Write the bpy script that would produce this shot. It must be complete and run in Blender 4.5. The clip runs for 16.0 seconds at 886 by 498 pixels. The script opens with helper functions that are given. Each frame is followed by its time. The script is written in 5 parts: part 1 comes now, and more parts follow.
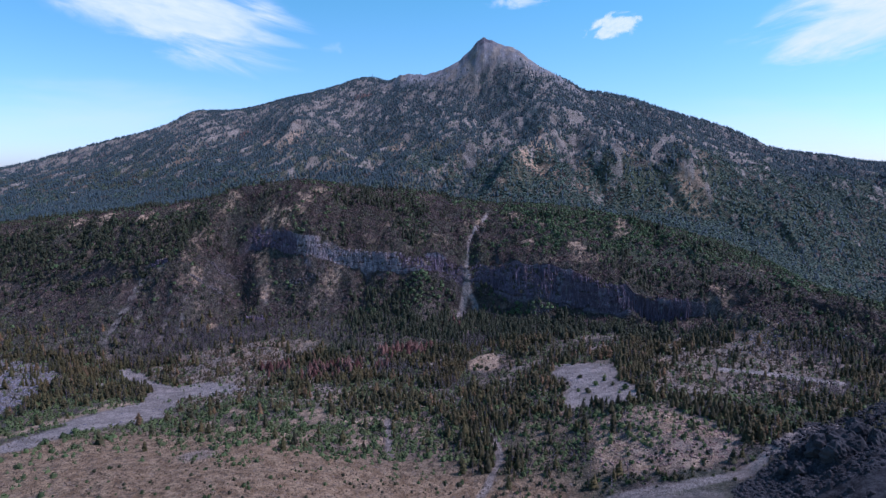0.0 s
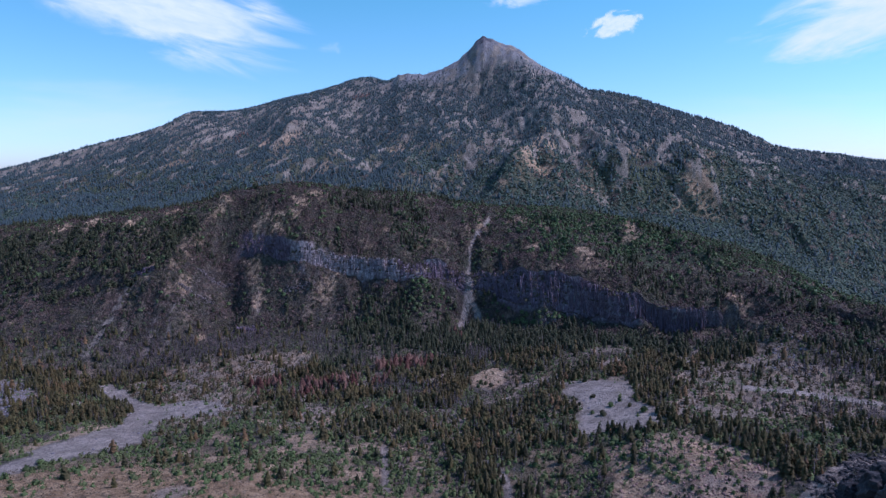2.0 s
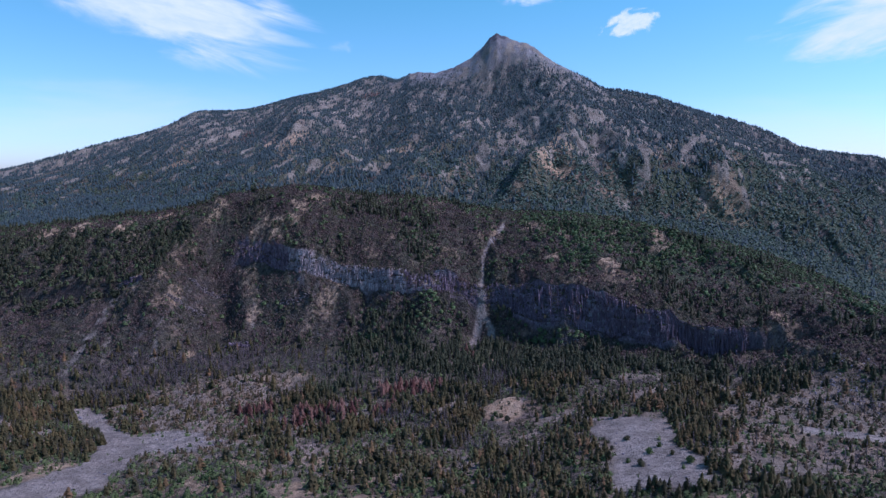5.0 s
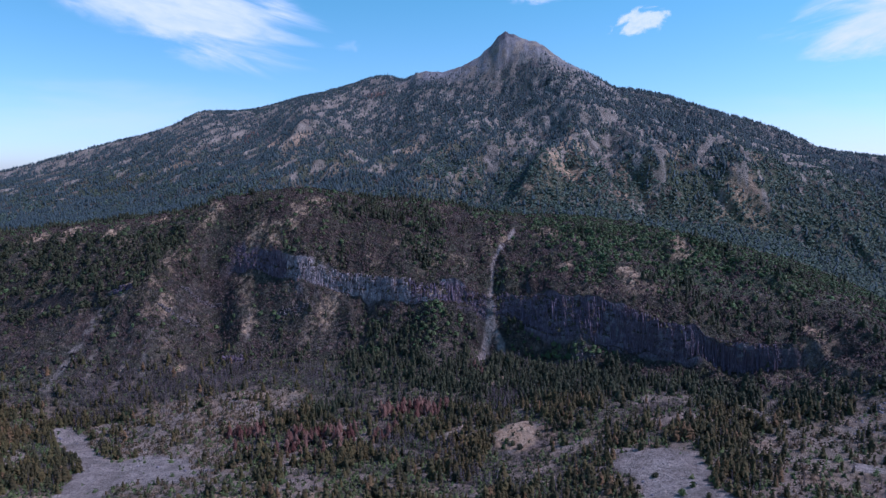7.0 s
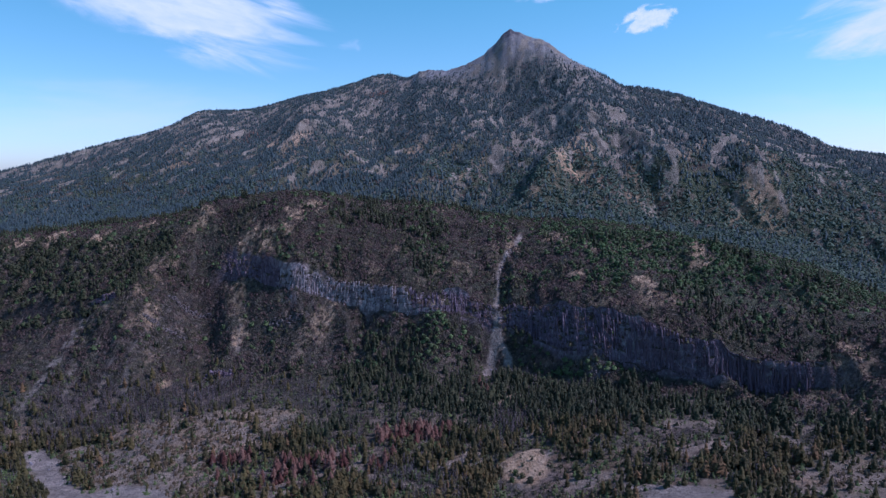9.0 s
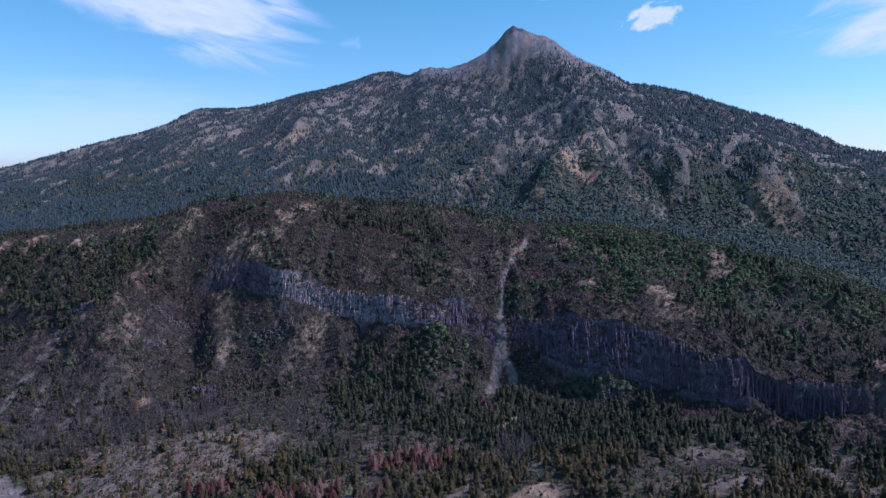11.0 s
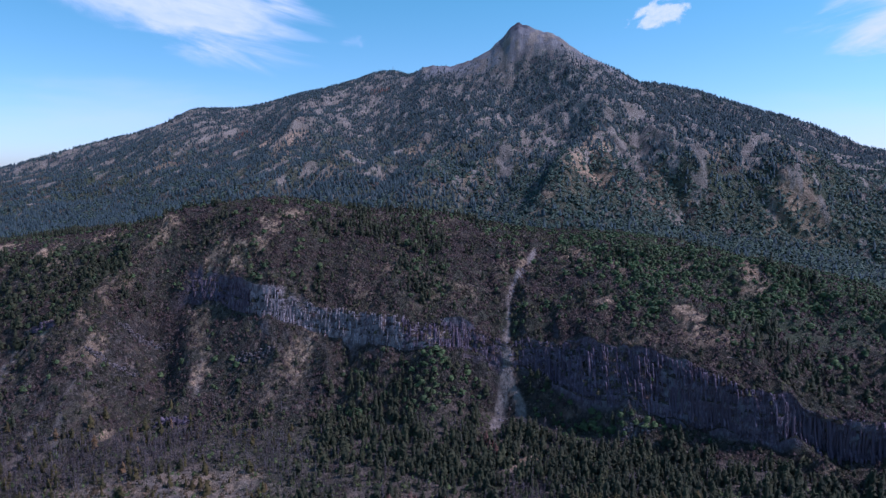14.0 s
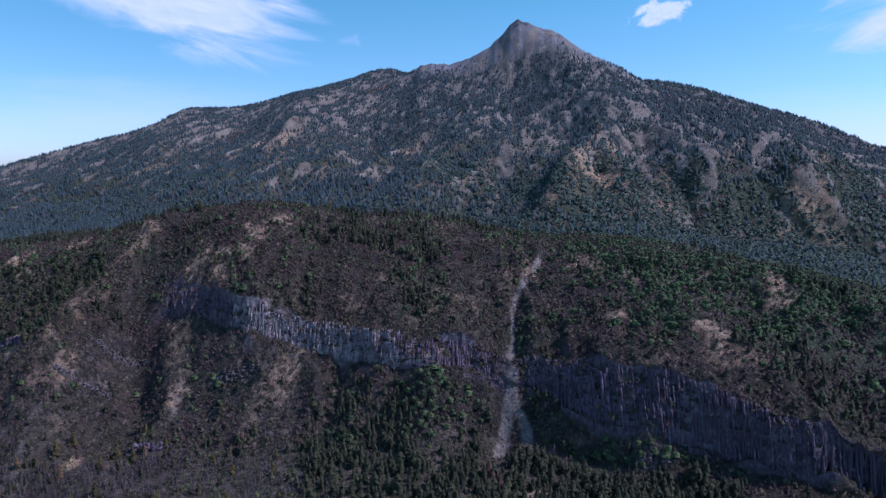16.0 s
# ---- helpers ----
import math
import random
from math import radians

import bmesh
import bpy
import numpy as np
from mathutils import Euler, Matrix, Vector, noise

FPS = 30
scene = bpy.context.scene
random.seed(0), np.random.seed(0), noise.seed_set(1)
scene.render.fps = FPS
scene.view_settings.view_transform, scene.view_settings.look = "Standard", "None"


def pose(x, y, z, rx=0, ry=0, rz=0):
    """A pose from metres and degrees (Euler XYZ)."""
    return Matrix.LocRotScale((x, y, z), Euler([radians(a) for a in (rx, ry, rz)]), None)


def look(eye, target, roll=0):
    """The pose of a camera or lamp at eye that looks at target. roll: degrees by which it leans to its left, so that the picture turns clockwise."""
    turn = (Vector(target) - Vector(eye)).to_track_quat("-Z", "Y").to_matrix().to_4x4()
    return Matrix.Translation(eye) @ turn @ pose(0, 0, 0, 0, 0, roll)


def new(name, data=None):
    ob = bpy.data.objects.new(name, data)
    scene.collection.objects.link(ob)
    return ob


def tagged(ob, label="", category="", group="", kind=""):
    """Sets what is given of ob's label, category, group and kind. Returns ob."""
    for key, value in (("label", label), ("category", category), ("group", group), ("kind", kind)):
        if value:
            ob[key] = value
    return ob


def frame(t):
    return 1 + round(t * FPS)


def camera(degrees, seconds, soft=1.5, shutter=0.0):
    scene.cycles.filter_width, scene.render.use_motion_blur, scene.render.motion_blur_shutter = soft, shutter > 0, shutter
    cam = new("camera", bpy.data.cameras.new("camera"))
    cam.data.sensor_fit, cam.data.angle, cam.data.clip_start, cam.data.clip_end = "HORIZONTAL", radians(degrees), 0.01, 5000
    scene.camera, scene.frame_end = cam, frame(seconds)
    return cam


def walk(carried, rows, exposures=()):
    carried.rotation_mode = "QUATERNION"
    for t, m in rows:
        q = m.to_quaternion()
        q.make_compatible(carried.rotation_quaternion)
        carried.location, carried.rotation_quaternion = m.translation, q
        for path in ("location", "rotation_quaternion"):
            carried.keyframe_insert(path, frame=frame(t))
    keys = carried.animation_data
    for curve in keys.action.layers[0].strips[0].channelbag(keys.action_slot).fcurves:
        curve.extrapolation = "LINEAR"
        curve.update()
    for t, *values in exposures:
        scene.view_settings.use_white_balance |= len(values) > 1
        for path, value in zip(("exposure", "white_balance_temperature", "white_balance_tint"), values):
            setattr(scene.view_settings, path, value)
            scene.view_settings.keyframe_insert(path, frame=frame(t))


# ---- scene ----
cam = camera(68, 16.0, soft=1.4)
# seconds, x, y, z, turns about x, y and z
PATH = [
    (0, -0.00, 0.00, 186.00, 82.931, -0.170, -0.056),
    (0.5, -0.47, 10.81, 186.41, 82.998, -0.163, -0.124),
    (1, -0.72, 21.81, 186.83, 82.998, -0.003, -0.143),
    (1.5, -0.77, 33.18, 187.28, 82.974, 0.086, -0.160),
    (2, -0.66, 44.88, 187.71, 82.980, 0.092, -0.093),
    (2.5, -0.51, 56.85, 188.14, 82.962, 0.105, 0.019),
    (3, -0.36, 69.02, 188.63, 82.988, 0.047, 0.172),
    (3.5, -0.22, 81.29, 189.11, 83.002, 0.007, 0.340),
    (4, -0.11, 93.54, 189.54, 82.991, -0.036, 0.529),
    (4.5, -0.03, 105.74, 189.95, 83.000, -0.026, 0.722),
    (5, 0.03, 117.92, 190.42, 83.011, -0.059, 0.907),
    (7.5, -0.10, 178.64, 193.58, 83.042, -0.085, 1.680),
    (8, -0.12, 190.84, 194.09, 83.058, -0.091, 1.775),
    (8.5, -0.16, 203.03, 194.57, 83.050, -0.045, 1.840),
    (9, -0.16, 215.20, 195.08, 83.015, -0.035, 1.892),
    (11.5, 0.02, 276.06, 198.10, 82.909, -0.094, 2.102),
    (12, 0.19, 288.16, 198.62, 82.931, -0.104, 2.135),
    (12.5, 0.50, 300.17, 199.12, 82.923, -0.103, 2.201),
    (13, 0.93, 312.10, 199.64, 82.915, -0.108, 2.276),
    (13.5, 1.35, 324.03, 200.20, 82.915, -0.066, 2.334),
    (14, 1.62, 336.01, 200.80, 82.926, -0.065, 2.404),
    (14.5, 1.71, 347.97, 201.37, 82.888, -0.089, 2.430),
    (15, 1.49, 359.92, 201.92, 82.881, -0.068, 2.419),
    (15.5, 0.90, 371.93, 202.45, 82.910, -0.031, 2.372),
    (16, 0.00, 384.00, 202.94, 82.893, 0.070, 2.285),
]
walk(cam, [(t, pose(x, y, z, rx, ry, rz)) for t, x, y, z, rx, ry, rz in PATH],
     exposures=[(0.0, 0.09, 4490, 29), (5.0, 0.06, 4490, 29), (9.0, -0.04, 4490, 29), (16.0, -0.06, 4490, 29)])

# ---- sky and sun ----
SUN_FROM = Vector((0.66, 0.02, 0.75)).normalized()
world = bpy.data.worlds.new("sky")
scene.world = world
world.use_nodes = True
wn, wl = world.node_tree.nodes, world.node_tree.links
sky = wn.new("ShaderNodeTexSky")
sky.sky_type = "NISHITA"
sky.sun_disc = False
sky.sun_elevation = math.asin(SUN_FROM.z)
sky.sun_rotation = math.atan2(SUN_FROM.x, SUN_FROM.y)
sky.altitude = 2200
sky.air_density = 0.9
sky.dust_density = 3.2
sky.ozone_density = 0.0
# thin white haze towards the horizon, clear blue above, deeper at the zenith
way, height_, haze = wn.new("ShaderNodeTexCoord"), wn.new("ShaderNodeSeparateXYZ"), wn.new("ShaderNodeMapRange")
wl.new(way.outputs["Generated"], height_.inputs["Vector"])
wl.new(height_.outputs["Z"], haze.inputs["Value"])
haze.inputs["From Min"].default_value, haze.inputs["From Max"].default_value = 0.0, 0.25
veil_ = wn.new("ShaderNodeMix")
veil_.data_type = "RGBA"
veil_.inputs[6].default_value, veil_.inputs[7].default_value = (1.15, 1.05, 0.85, 1), (0.91, 1.30, 0.88, 1)
wl.new(haze.outputs["Result"], veil_.inputs[0])
zenith = wn.new("ShaderNodeMapRange")
zenith.inputs["From Min"].default_value, zenith.inputs["From Max"].default_value = 0.25, 0.8
wl.new(height_.outputs["Z"], zenith.inputs["Value"])
deep = wn.new("ShaderNodeMix")
deep.data_type = "RGBA"
deep.inputs[7].default_value = (1.0, 1.12, 1.04, 1)
wl.new(zenith.outputs["Result"], deep.inputs[0])
wl.new(veil_.outputs[2], deep.inputs[6])
pale = wn.new("ShaderNodeMix")
pale.data_type, pale.blend_type = "RGBA", "MULTIPLY"
pale.inputs[0].default_value = 1.0
wl.new(sky.outputs["Color"], pale.inputs[6])
wl.new(deep.outputs[2], pale.inputs[7])
wl.new(pale.outputs[2], wn["Background"].inputs["Color"])
wn["Background"].inputs["Strength"].default_value = 0.128
sun = new("sun", bpy.data.lights.new("sun", "SUN"))
sun.data.energy = 3.5
sun.data.angle = radians(0.53)
sun.data.color = (1.0, 0.82, 0.67)
sun.matrix_world = look(SUN_FROM * 3000, (0, 0, 0))

# ---- materials ----
def shader(name, rough=0.9):
    m = bpy.data.materials.new(name)
    m.use_nodes = True
    b = m.node_tree.nodes["Principled BSDF"]
    b.inputs["Roughness"].default_value = rough
    b.inputs["Specular IOR Level"].default_value = 0.2
    return m, m.node_tree.nodes, m.node_tree.links, b


def tint(nodes, links, fac, a, b_):
    """Mix of two colours; each is a colour or a socket, fac a number or a socket."""
    n = nodes.new("ShaderNodeMix")
    n.data_type = "RGBA"
    for key, v in ((0, fac), (6, a), (7, b_)):
        if isinstance(v, bpy.types.NodeSocket):
            links.new(v, n.inputs[key])
        else:
            n.inputs[key].default_value = (*v, 1) if isinstance(v, tuple) else v
    return n.outputs[2]


def speckle(nodes, links, size, detail=4.0, low=0.4, high=0.6, stretch=(1, 1, 1), rough=0.6):
    """Noise in metres, drawn out between two thresholds to 0..1."""
    tc, mp = nodes.new("ShaderNodeTexCoord"), nodes.new("ShaderNodeMapping")
    links.new(tc.outputs["Object"], mp.inputs["Vector"])
    mp.inputs["Scale"].default_value = [s / size for s in stretch]
    n = nodes.new("ShaderNodeTexNoise")
    n.inputs["Scale"].default_value = 1.0
    n.inputs["Detail"].default_value = detail
    n.inputs["Roughness"].default_value = rough
    links.new(mp.outputs["Vector"], n.inputs["Vector"])
    r = nodes.new("ShaderNodeMapRange")
    r.inputs["From Min"].default_value, r.inputs["From Max"].default_value = low, high
    links.new(n.outputs["Fac"], r.inputs["Value"])
    return r.outputs["Result"]


def times(nodes, links, a, b_):
    n = nodes.new("ShaderNodeMath")
    n.operation = "MULTIPLY"
    n.use_clamp = True
    for key, v in ((0, a), (1, b_)):
        if isinstance(v, bpy.types.NodeSocket):
            links.new(v, n.inputs[key])
        else:
            n.inputs[key].default_value = v
    return n.outputs[0]


def field(nodes, name):
    n = nodes.new("ShaderNodeAttribute")
    n.attribute_name = name
    return n.outputs["Fac"]


def relief(nodes, links, bsdf, height, strength, distance):
    n = nodes.new("ShaderNodeBump")
    n.inputs["Strength"].default_value, n.inputs["Distance"].default_value = strength, distance
    links.new(height, n.inputs["Height"])
    links.new(n.outputs["Normal"], bsdf.inputs["Normal"])


def ground_material():
    m, n, l, b = shader("mountain_ground", 0.95)
    soil = tint(n, l, speckle(n, l, 28, 6), (0.074, 0.051, 0.039), (0.200, 0.144, 0.108))
    loam = tint(n, l, speckle(n, l, 22, 6), (0.038, 0.023, 0.0175), (0.100, 0.060, 0.044))
    soil = tint(n, l, field(n, "bluff"), soil, loam)
    soil = tint(n, l, speckle(n, l, 5, 4, 0.45, 0.62), soil, (0.040, 0.030, 0.027))
    herb = tint(n, l, speckle(n, l, 9, 4), (0.044, 0.055, 0.030), (0.096, 0.106, 0.054))
    col = tint(n, l, times(n, l, speckle(n, l, 45, 8, 0.40, 0.52, (1, 1, 1), 0.7), field(n, "herb")), soil, herb)
    grass = tint(n, l, speckle(n, l, 7, 5), (0.228, 0.140, 0.067), (0.405, 0.270, 0.144))
    grass = tint(n, l, times(n, l, speckle(n, l, 2.6, 4, 0.52, 0.64, (1, 1, 1), 0.7), 0.6), grass, (0.085, 0.062, 0.036))
    col = tint(n, l, field(n, "grass"), col, grass)
    tan = tint(n, l, speckle(n, l, 6, 5), (0.328, 0.212, 0.117), (0.540, 0.375, 0.220))
    col = tint(n, l, field(n, "earth"), col, tan)
    # bare mountain ground: its own pale tone, lightened further for distance haze
    alp = tint(n, l, speckle(n, l, 40, 8, 0.35, 0.65, (1, 0.5, 0.4)), (0.156, 0.143, 0.138), (0.312, 0.284, 0.262))
    col = tint(n, l, field(n, "alpine"), col, alp)
    ash = tint(n, l, speckle(n, l, 34, 7, 0.35, 0.65, (1, 0.5, 0.4)), (0.180, 0.146, 0.107), (0.340, 0.281, 0.211))
    col = tint(n, l, field(n, "ash"), col, ash)
    crag = tint(n, l, speckle(n, l, 26, 7, 0.36, 0.64, (1, 1, 0.4), 0.7), (0.058, 0.052, 0.058), (0.175, 0.158, 0.165))
    col = tint(n, l, field(n, "crag"), col, crag)
    # the bluff's broken ground: dark tufts and thin pale slips
    tufts = times(n, l, speckle(n, l, 5.5, 5, 0.49, 0.55, (1, 1, 0.7), 0.72), field(n, "bluff"))
    col = tint(n, l, times(n, l, tufts, 0.85), col, (0.020, 0.019, 0.012))
    slips = times(n, l, speckle(n, l, 5.0, 5, 0.585, 0.64, (1, 0.6, 0.25), 0.72), field(n, "bluff"))
    col = tint(n, l, times(n, l, slips, 0.85), col, (0.235, 0.166, 0.118))
    # low brush and stones: dark dots and pale chips too small to stand alone
    col = tint(n, l, times(n, l, speckle(n, l, 5.0, 4, 0.56, 0.63), 0.45), col, (0.034, 0.030, 0.024))
    col = tint(n, l, times(n, l, speckle(n, l, 1.7, 2, 0.56, 0.64), 0.55), col, (0.055, 0.040, 0.029))
    col = tint(n, l, times(n, l, speckle(n, l, 2.3, 2, 0.60, 0.68), 0.45), col, (0.270, 0.215, 0.175))
    col = tint(n, l, times(n, l, speckle(n, l, 4.0, 5, 0.50, 0.62, (1, 1, 0.6), 0.75), field(n, "rocky")), col, (0.235, 0.190, 0.165))
    # steep faces: jointed grey lava, streaked down the face
    geo, sep = n.new("ShaderNodeNewGeometry"), n.new("ShaderNodeSeparateXYZ")
    l.new(geo.outputs["Normal"], sep.inputs["Vector"])
    steep = n.new("ShaderNodeMapRange")
    steep.inputs["From Min"].default_value, steep.inputs["From Max"].default_value = 0.62, 0.42
    l.new(sep.outputs["Z"], steep.inputs["Value"])
    rock = tint(n, l, speckle(n, l, 4.5, 7, 0.36, 0.66, (1, 1, 0.3), 0.7), (0.066, 0.044, 0.056), (0.205, 0.150, 0.172))
    rock = tint(n, l, speckle(n, l, 26, 5, 0.55, 0.70, (1, 1, 0.35)), rock, (0.22, 0.20, 0.185))
    rock = tint(n, l, times(n, l, speckle(n, l, 1.8, 5, 0.50, 0.66, (1, 1, 0.22), 0.7), 0.7), rock, (0.270, 0.235, 0.230))
    # paler rock along the western stretch of the cliff
    pale_band = tint(n, l, speckle(n, l, 5, 6, 0.42, 0.60, (1, 1, 0.4)), (0.18, 0.136, 0.122), (0.54, 0.44, 0.395))
    rock = tint(n, l, field(n, "pale_band"), rock, pale_band)
    col = tint(n, l, times(n, l, steep.outputs["Result"], field(n, "cliff")), col, rock)
    col = tint(n, l, times(n, l, steep.outputs["Result"], times(n, l, field(n, "alpine"), 0.25)), col, rock)
    lava = tint(n, l, speckle(n, l, 5, 6), (0.022, 0.020, 0.020), (0.080, 0.072, 0.068))
    col = tint(n, l, field(n, "lava"), col, lava)
    stones = tint(n, l, speckle(n, l, 14, 7), (0.230, 0.186, 0.146), (0.380, 0.309, 0.246))
    stones = tint(n, l, times(n, l, speckle(n, l, 2.2, 5, 0.50, 0.60, (1, 1, 1), 0.75), 0.75), stones, (0.115, 0.092, 0.076))
    col = tint(n, l, field(n, "gravel"), col, stones)
    l.new(col, b.inputs["Base Color"])
    relief(n, l, b, speckle(n, l, 3.5, 8, 0.2, 0.8, (1, 1, 1), 0.7), 1.0, 2.2)
    return m


def leaf_material(name, dark, light, hue=None, dry=None):
    """Foliage: one tone a plant, its clumps a little apart, whole stands shifted towards hue, a few plants dry."""
    m, n, l, b = shader(name, 0.8)
    geo, one = n.new("ShaderNodeNewGeometry"), field(n, "plant")
    col = tint(n, l, one, dark, light)
    col = tint(n, l, times(n, l, speckle(n, l, 30, 4, 0.44, 0.64), 0.7), col, hue or dark)
    if dry:
        few = n.new("ShaderNodeMapRange")
        few.inputs["From Min"].default_value, few.inputs["From Max"].default_value = 0.93, 0.95
        l.new(one, few.inputs["Value"])
        col = tint(n, l, few.outputs["Result"], col, dry)
    col = tint(n, l, times(n, l, geo.outputs["Random Per Island"], 0.4), col, tuple(0.6 * c for c in dark))
    l.new(col, b.inputs["Base Color"])
    return m


def plain_material(name, a, b_, size, rough=0.9, metal=0.0, bump=0.4):
    m, n, l, b = shader(name, rough)
    b.inputs["Metallic"].default_value = metal
    l.new(tint(n, l, speckle(n, l, size, 6, 0.35, 0.65), a, b_), b.inputs["Base Color"])
    relief(n, l, b, speckle(n, l, size * 0.4, 6, 0.2, 0.8), bump, size * 0.2)
    return m


M_GROUND = ground_material()
M_PINE = leaf_material("pine_needles", (0.033, 0.031, 0.014), (0.106, 0.086, 0.026), (0.118, 0.078, 0.024), (0.180, 0.104, 0.045))
M_FIR = leaf_material("fir_needles", (0.031, 0.034, 0.017), (0.076, 0.075, 0.031), (0.058, 0.055, 0.027))
M_SHRUB = leaf_material("shrub_leaves", (0.051, 0.068, 0.022), (0.132, 0.165, 0.051), (0.118, 0.114, 0.042))
# far firs and brush: distance haze mixed into the leaf colour, paler and bluer
M_FAR_FIR = leaf_material("haze_blue_fir_needles", (0.039, 0.055, 0.058), (0.082, 0.109, 0.104), (0.060, 0.081, 0.079))
M_FAR_BRUSH = leaf_material("hazed_oak_brush_leaves", (0.051, 0.073, 0.053), (0.115, 0.148, 0.091), (0.086, 0.103, 0.072))
M_THICKET = leaf_material("oak_scrub_leaves", (0.047, 0.066, 0.027), (0.120, 0.161, 0.055), (0.102, 0.112, 0.044))
M_BRUSH = leaf_material("brush_leaves", (0.041, 0.026, 0.022), (0.120, 0.078, 0.064), (0.086, 0.055, 0.042))
M_OLIVE = leaf_material("olive_brush_leaves", (0.034, 0.032, 0.017), (0.102, 0.092, 0.038), (0.073, 0.059, 0.033))
M_DRY = leaf_material("dry_tuft_leaves", (0.066, 0.042, 0.022), (0.156, 0.104, 0.056), (0.098, 0.072, 0.036))
M_RED = leaf_material("dead_needles", (0.095, 0.036, 0.026), (0.240, 0.135, 0.092), (0.150, 0.066, 0.044))
M_SNAG = leaf_material("weathered_deadwood", (0.070, 0.056, 0.055), (0.160, 0.130, 0.124))
M_BARK = plain_material("pine_bark", (0.060, 0.042, 0.030), (0.120, 0.085, 0.062), 0.6)
M_LAVA = plain_material("lava_rock", (0.018, 0.016, 0.016), (0.075, 0.066, 0.062), 1.6, 0.95, 0.0, 1.0)
M_COLUMN = plain_material("jointed_lava", (0.058, 0.040, 0.051), (0.205, 0.150, 0.172), 5.0, 0.9, 0.0, 0.6)
M_LEDGE = plain_material("weathered_ledge_rock", (0.055, 0.044, 0.041), (0.215, 0.172, 0.158), 3.0, 0.9, 0.0, 0.8)
# paler copy of the jointed lava, for the western cliff
M_PALE_COLUMN = plain_material("pale_jointed_lava", (0.12, 0.090, 0.088), (0.46, 0.37, 0.345), 4.0, 0.9, 0.0, 0.6)
M_STONE = plain_material("grey_boulder", (0.145, 0.126, 0.138), (0.290, 0.255, 0.265), 1.5)
M_RUST_STONE = plain_material("rusty_stone", (0.150, 0.080, 0.060), (0.400, 0.250, 0.200), 1.5)
M_STEEL = plain_material("galvanised_steel", (0.30, 0.30, 0.31), (0.42, 0.42, 0.43), 2.0, 0.45, 0.8, 0.1)

# ---- landform: ridge, foot and cliff lines across the view (bearing, y, z) ----
NEAR = ((-0.622, 325, 3), (-0.311, 330, 4), (-0.058, 340, -14), (0.056, 340, -18), (0.194, 345, -12), (0.287, 345, 1), (0.441, 340, 17), (0.555, 335, 36))
FLAT = ((-0.707, 560, -33), (-0.517, 538, -21), (-0.388, 588, -34), (-0.249, 510, -10), (-0.069, 496, -13), (0.053, 490, -7), (0.169, 470, 1), (0.305, 443, 17), (0.415, 430, 17), (0.517, 413, 16), (0.608, 400, 29))
WOOD = ((-0.731, 745, -40), (-0.59, 745, -41), (-0.474, 772, -56), (-0.316, 725, -43), (-0.146, 700, -29), (0.058, 677, -17), (0.172, 603, 2), (0.333, 560, 10), (0.482, 546, 11), (0.621, 530, 10))
FOOT = ((-0.738, 835, -41), (-0.653, 830, -37), (-0.486, 820, -33), (-0.294, 855, -25), (-0.182, 845, -23), (-0.068, 850, -9), (0.027, 862, -5), (0.098, 825, -4), (0.181, 780, -3), (0.251, 762, 2), (0.311, 730, -2), (0.383, 690, 9), (0.452, 650, 20), (0.537, 600, 17), (0.626, 560, 13))
CBASE = ((-0.741, 970, -12), (-0.656, 965, 2), (-0.529, 945, 14), (-0.394, 928, 38), (-0.311, 970, 33), (-0.282, 995, 66), (-0.195, 948, 55), (-0.14, 938, 44), (-0.069, 908, 42), (-0.036, 895, 38), (0.041, 890, 31), (0.109, 835, 16), (0.195, 800, 11), (0.251, 782, 10), (0.312, 768, 4), (0.385, 750, 15), (0.457, 728, 36), (0.544, 690, 29), (0.637, 650, 24))
CTOP = ((-0.741, 1000, 8), (-0.656, 990, 19), (-0.528, 960, 33), (-0.394, 945, 50), (-0.311, 985, 51), (-0.281, 1010, 86), (-0.201, 960, 80), (-0.14, 950, 69), (-0.069, 925, 68), (-0.036, 915, 59), (0.041, 905, 54), (0.127, 850, 59), (0.193, 815, 50), (0.25, 790, 43), (0.311, 775, 34), (0.385, 763, 34), (0.457, 745, 48), (0.544, 700, 42), (0.637, 662, 35))
CREST = ((-0.74, 1150, 77), (-0.655, 1140, 83), (-0.571, 1130, 94), (-0.492, 1124, 105), (-0.436, 1109, 112), (-0.362, 1098, 126), (-0.263, 1089, 156), (-0.201, 1110, 163), (-0.126, 1160, 150), (-0.078, 1190, 146), (-0.019, 1190, 139), (0.052, 1150, 126), (0.115, 1120, 124), (0.206, 1050, 117), (0.296, 1000, 99), (0.347, 990, 89), (0.443, 957, 61), (0.547, 860, 30), (0.651, 800, 15))
BASE = ((-0.75, 1750, 50), (-0.579, 1700, 80), (-0.476, 1800, 99), (-0.366, 1600, 119), (-0.263, 1450, 132), (-0.079, 1380, 129), (0.052, 1340, 123), (0.141, 1330, 126), (0.268, 1380, 99), (0.409, 1380, 66), (0.524, 1300, 17), (0.671, 1250, -54))
MID = ((-0.715, 2150, 121), (-0.564, 2188, 145), (-0.383, 2030, 183), (-0.281, 1870, 195), (-0.132, 1965, 236), (-0.066, 1844, 209), (0.029, 1650, 235), (0.129, 1640, 184), (0.173, 1620, 212), (0.261, 1500, 212), (0.382, 1574, 189), (0.437, 1546, 162), (0.564, 1560, 125), (0.693, 1580, 91))
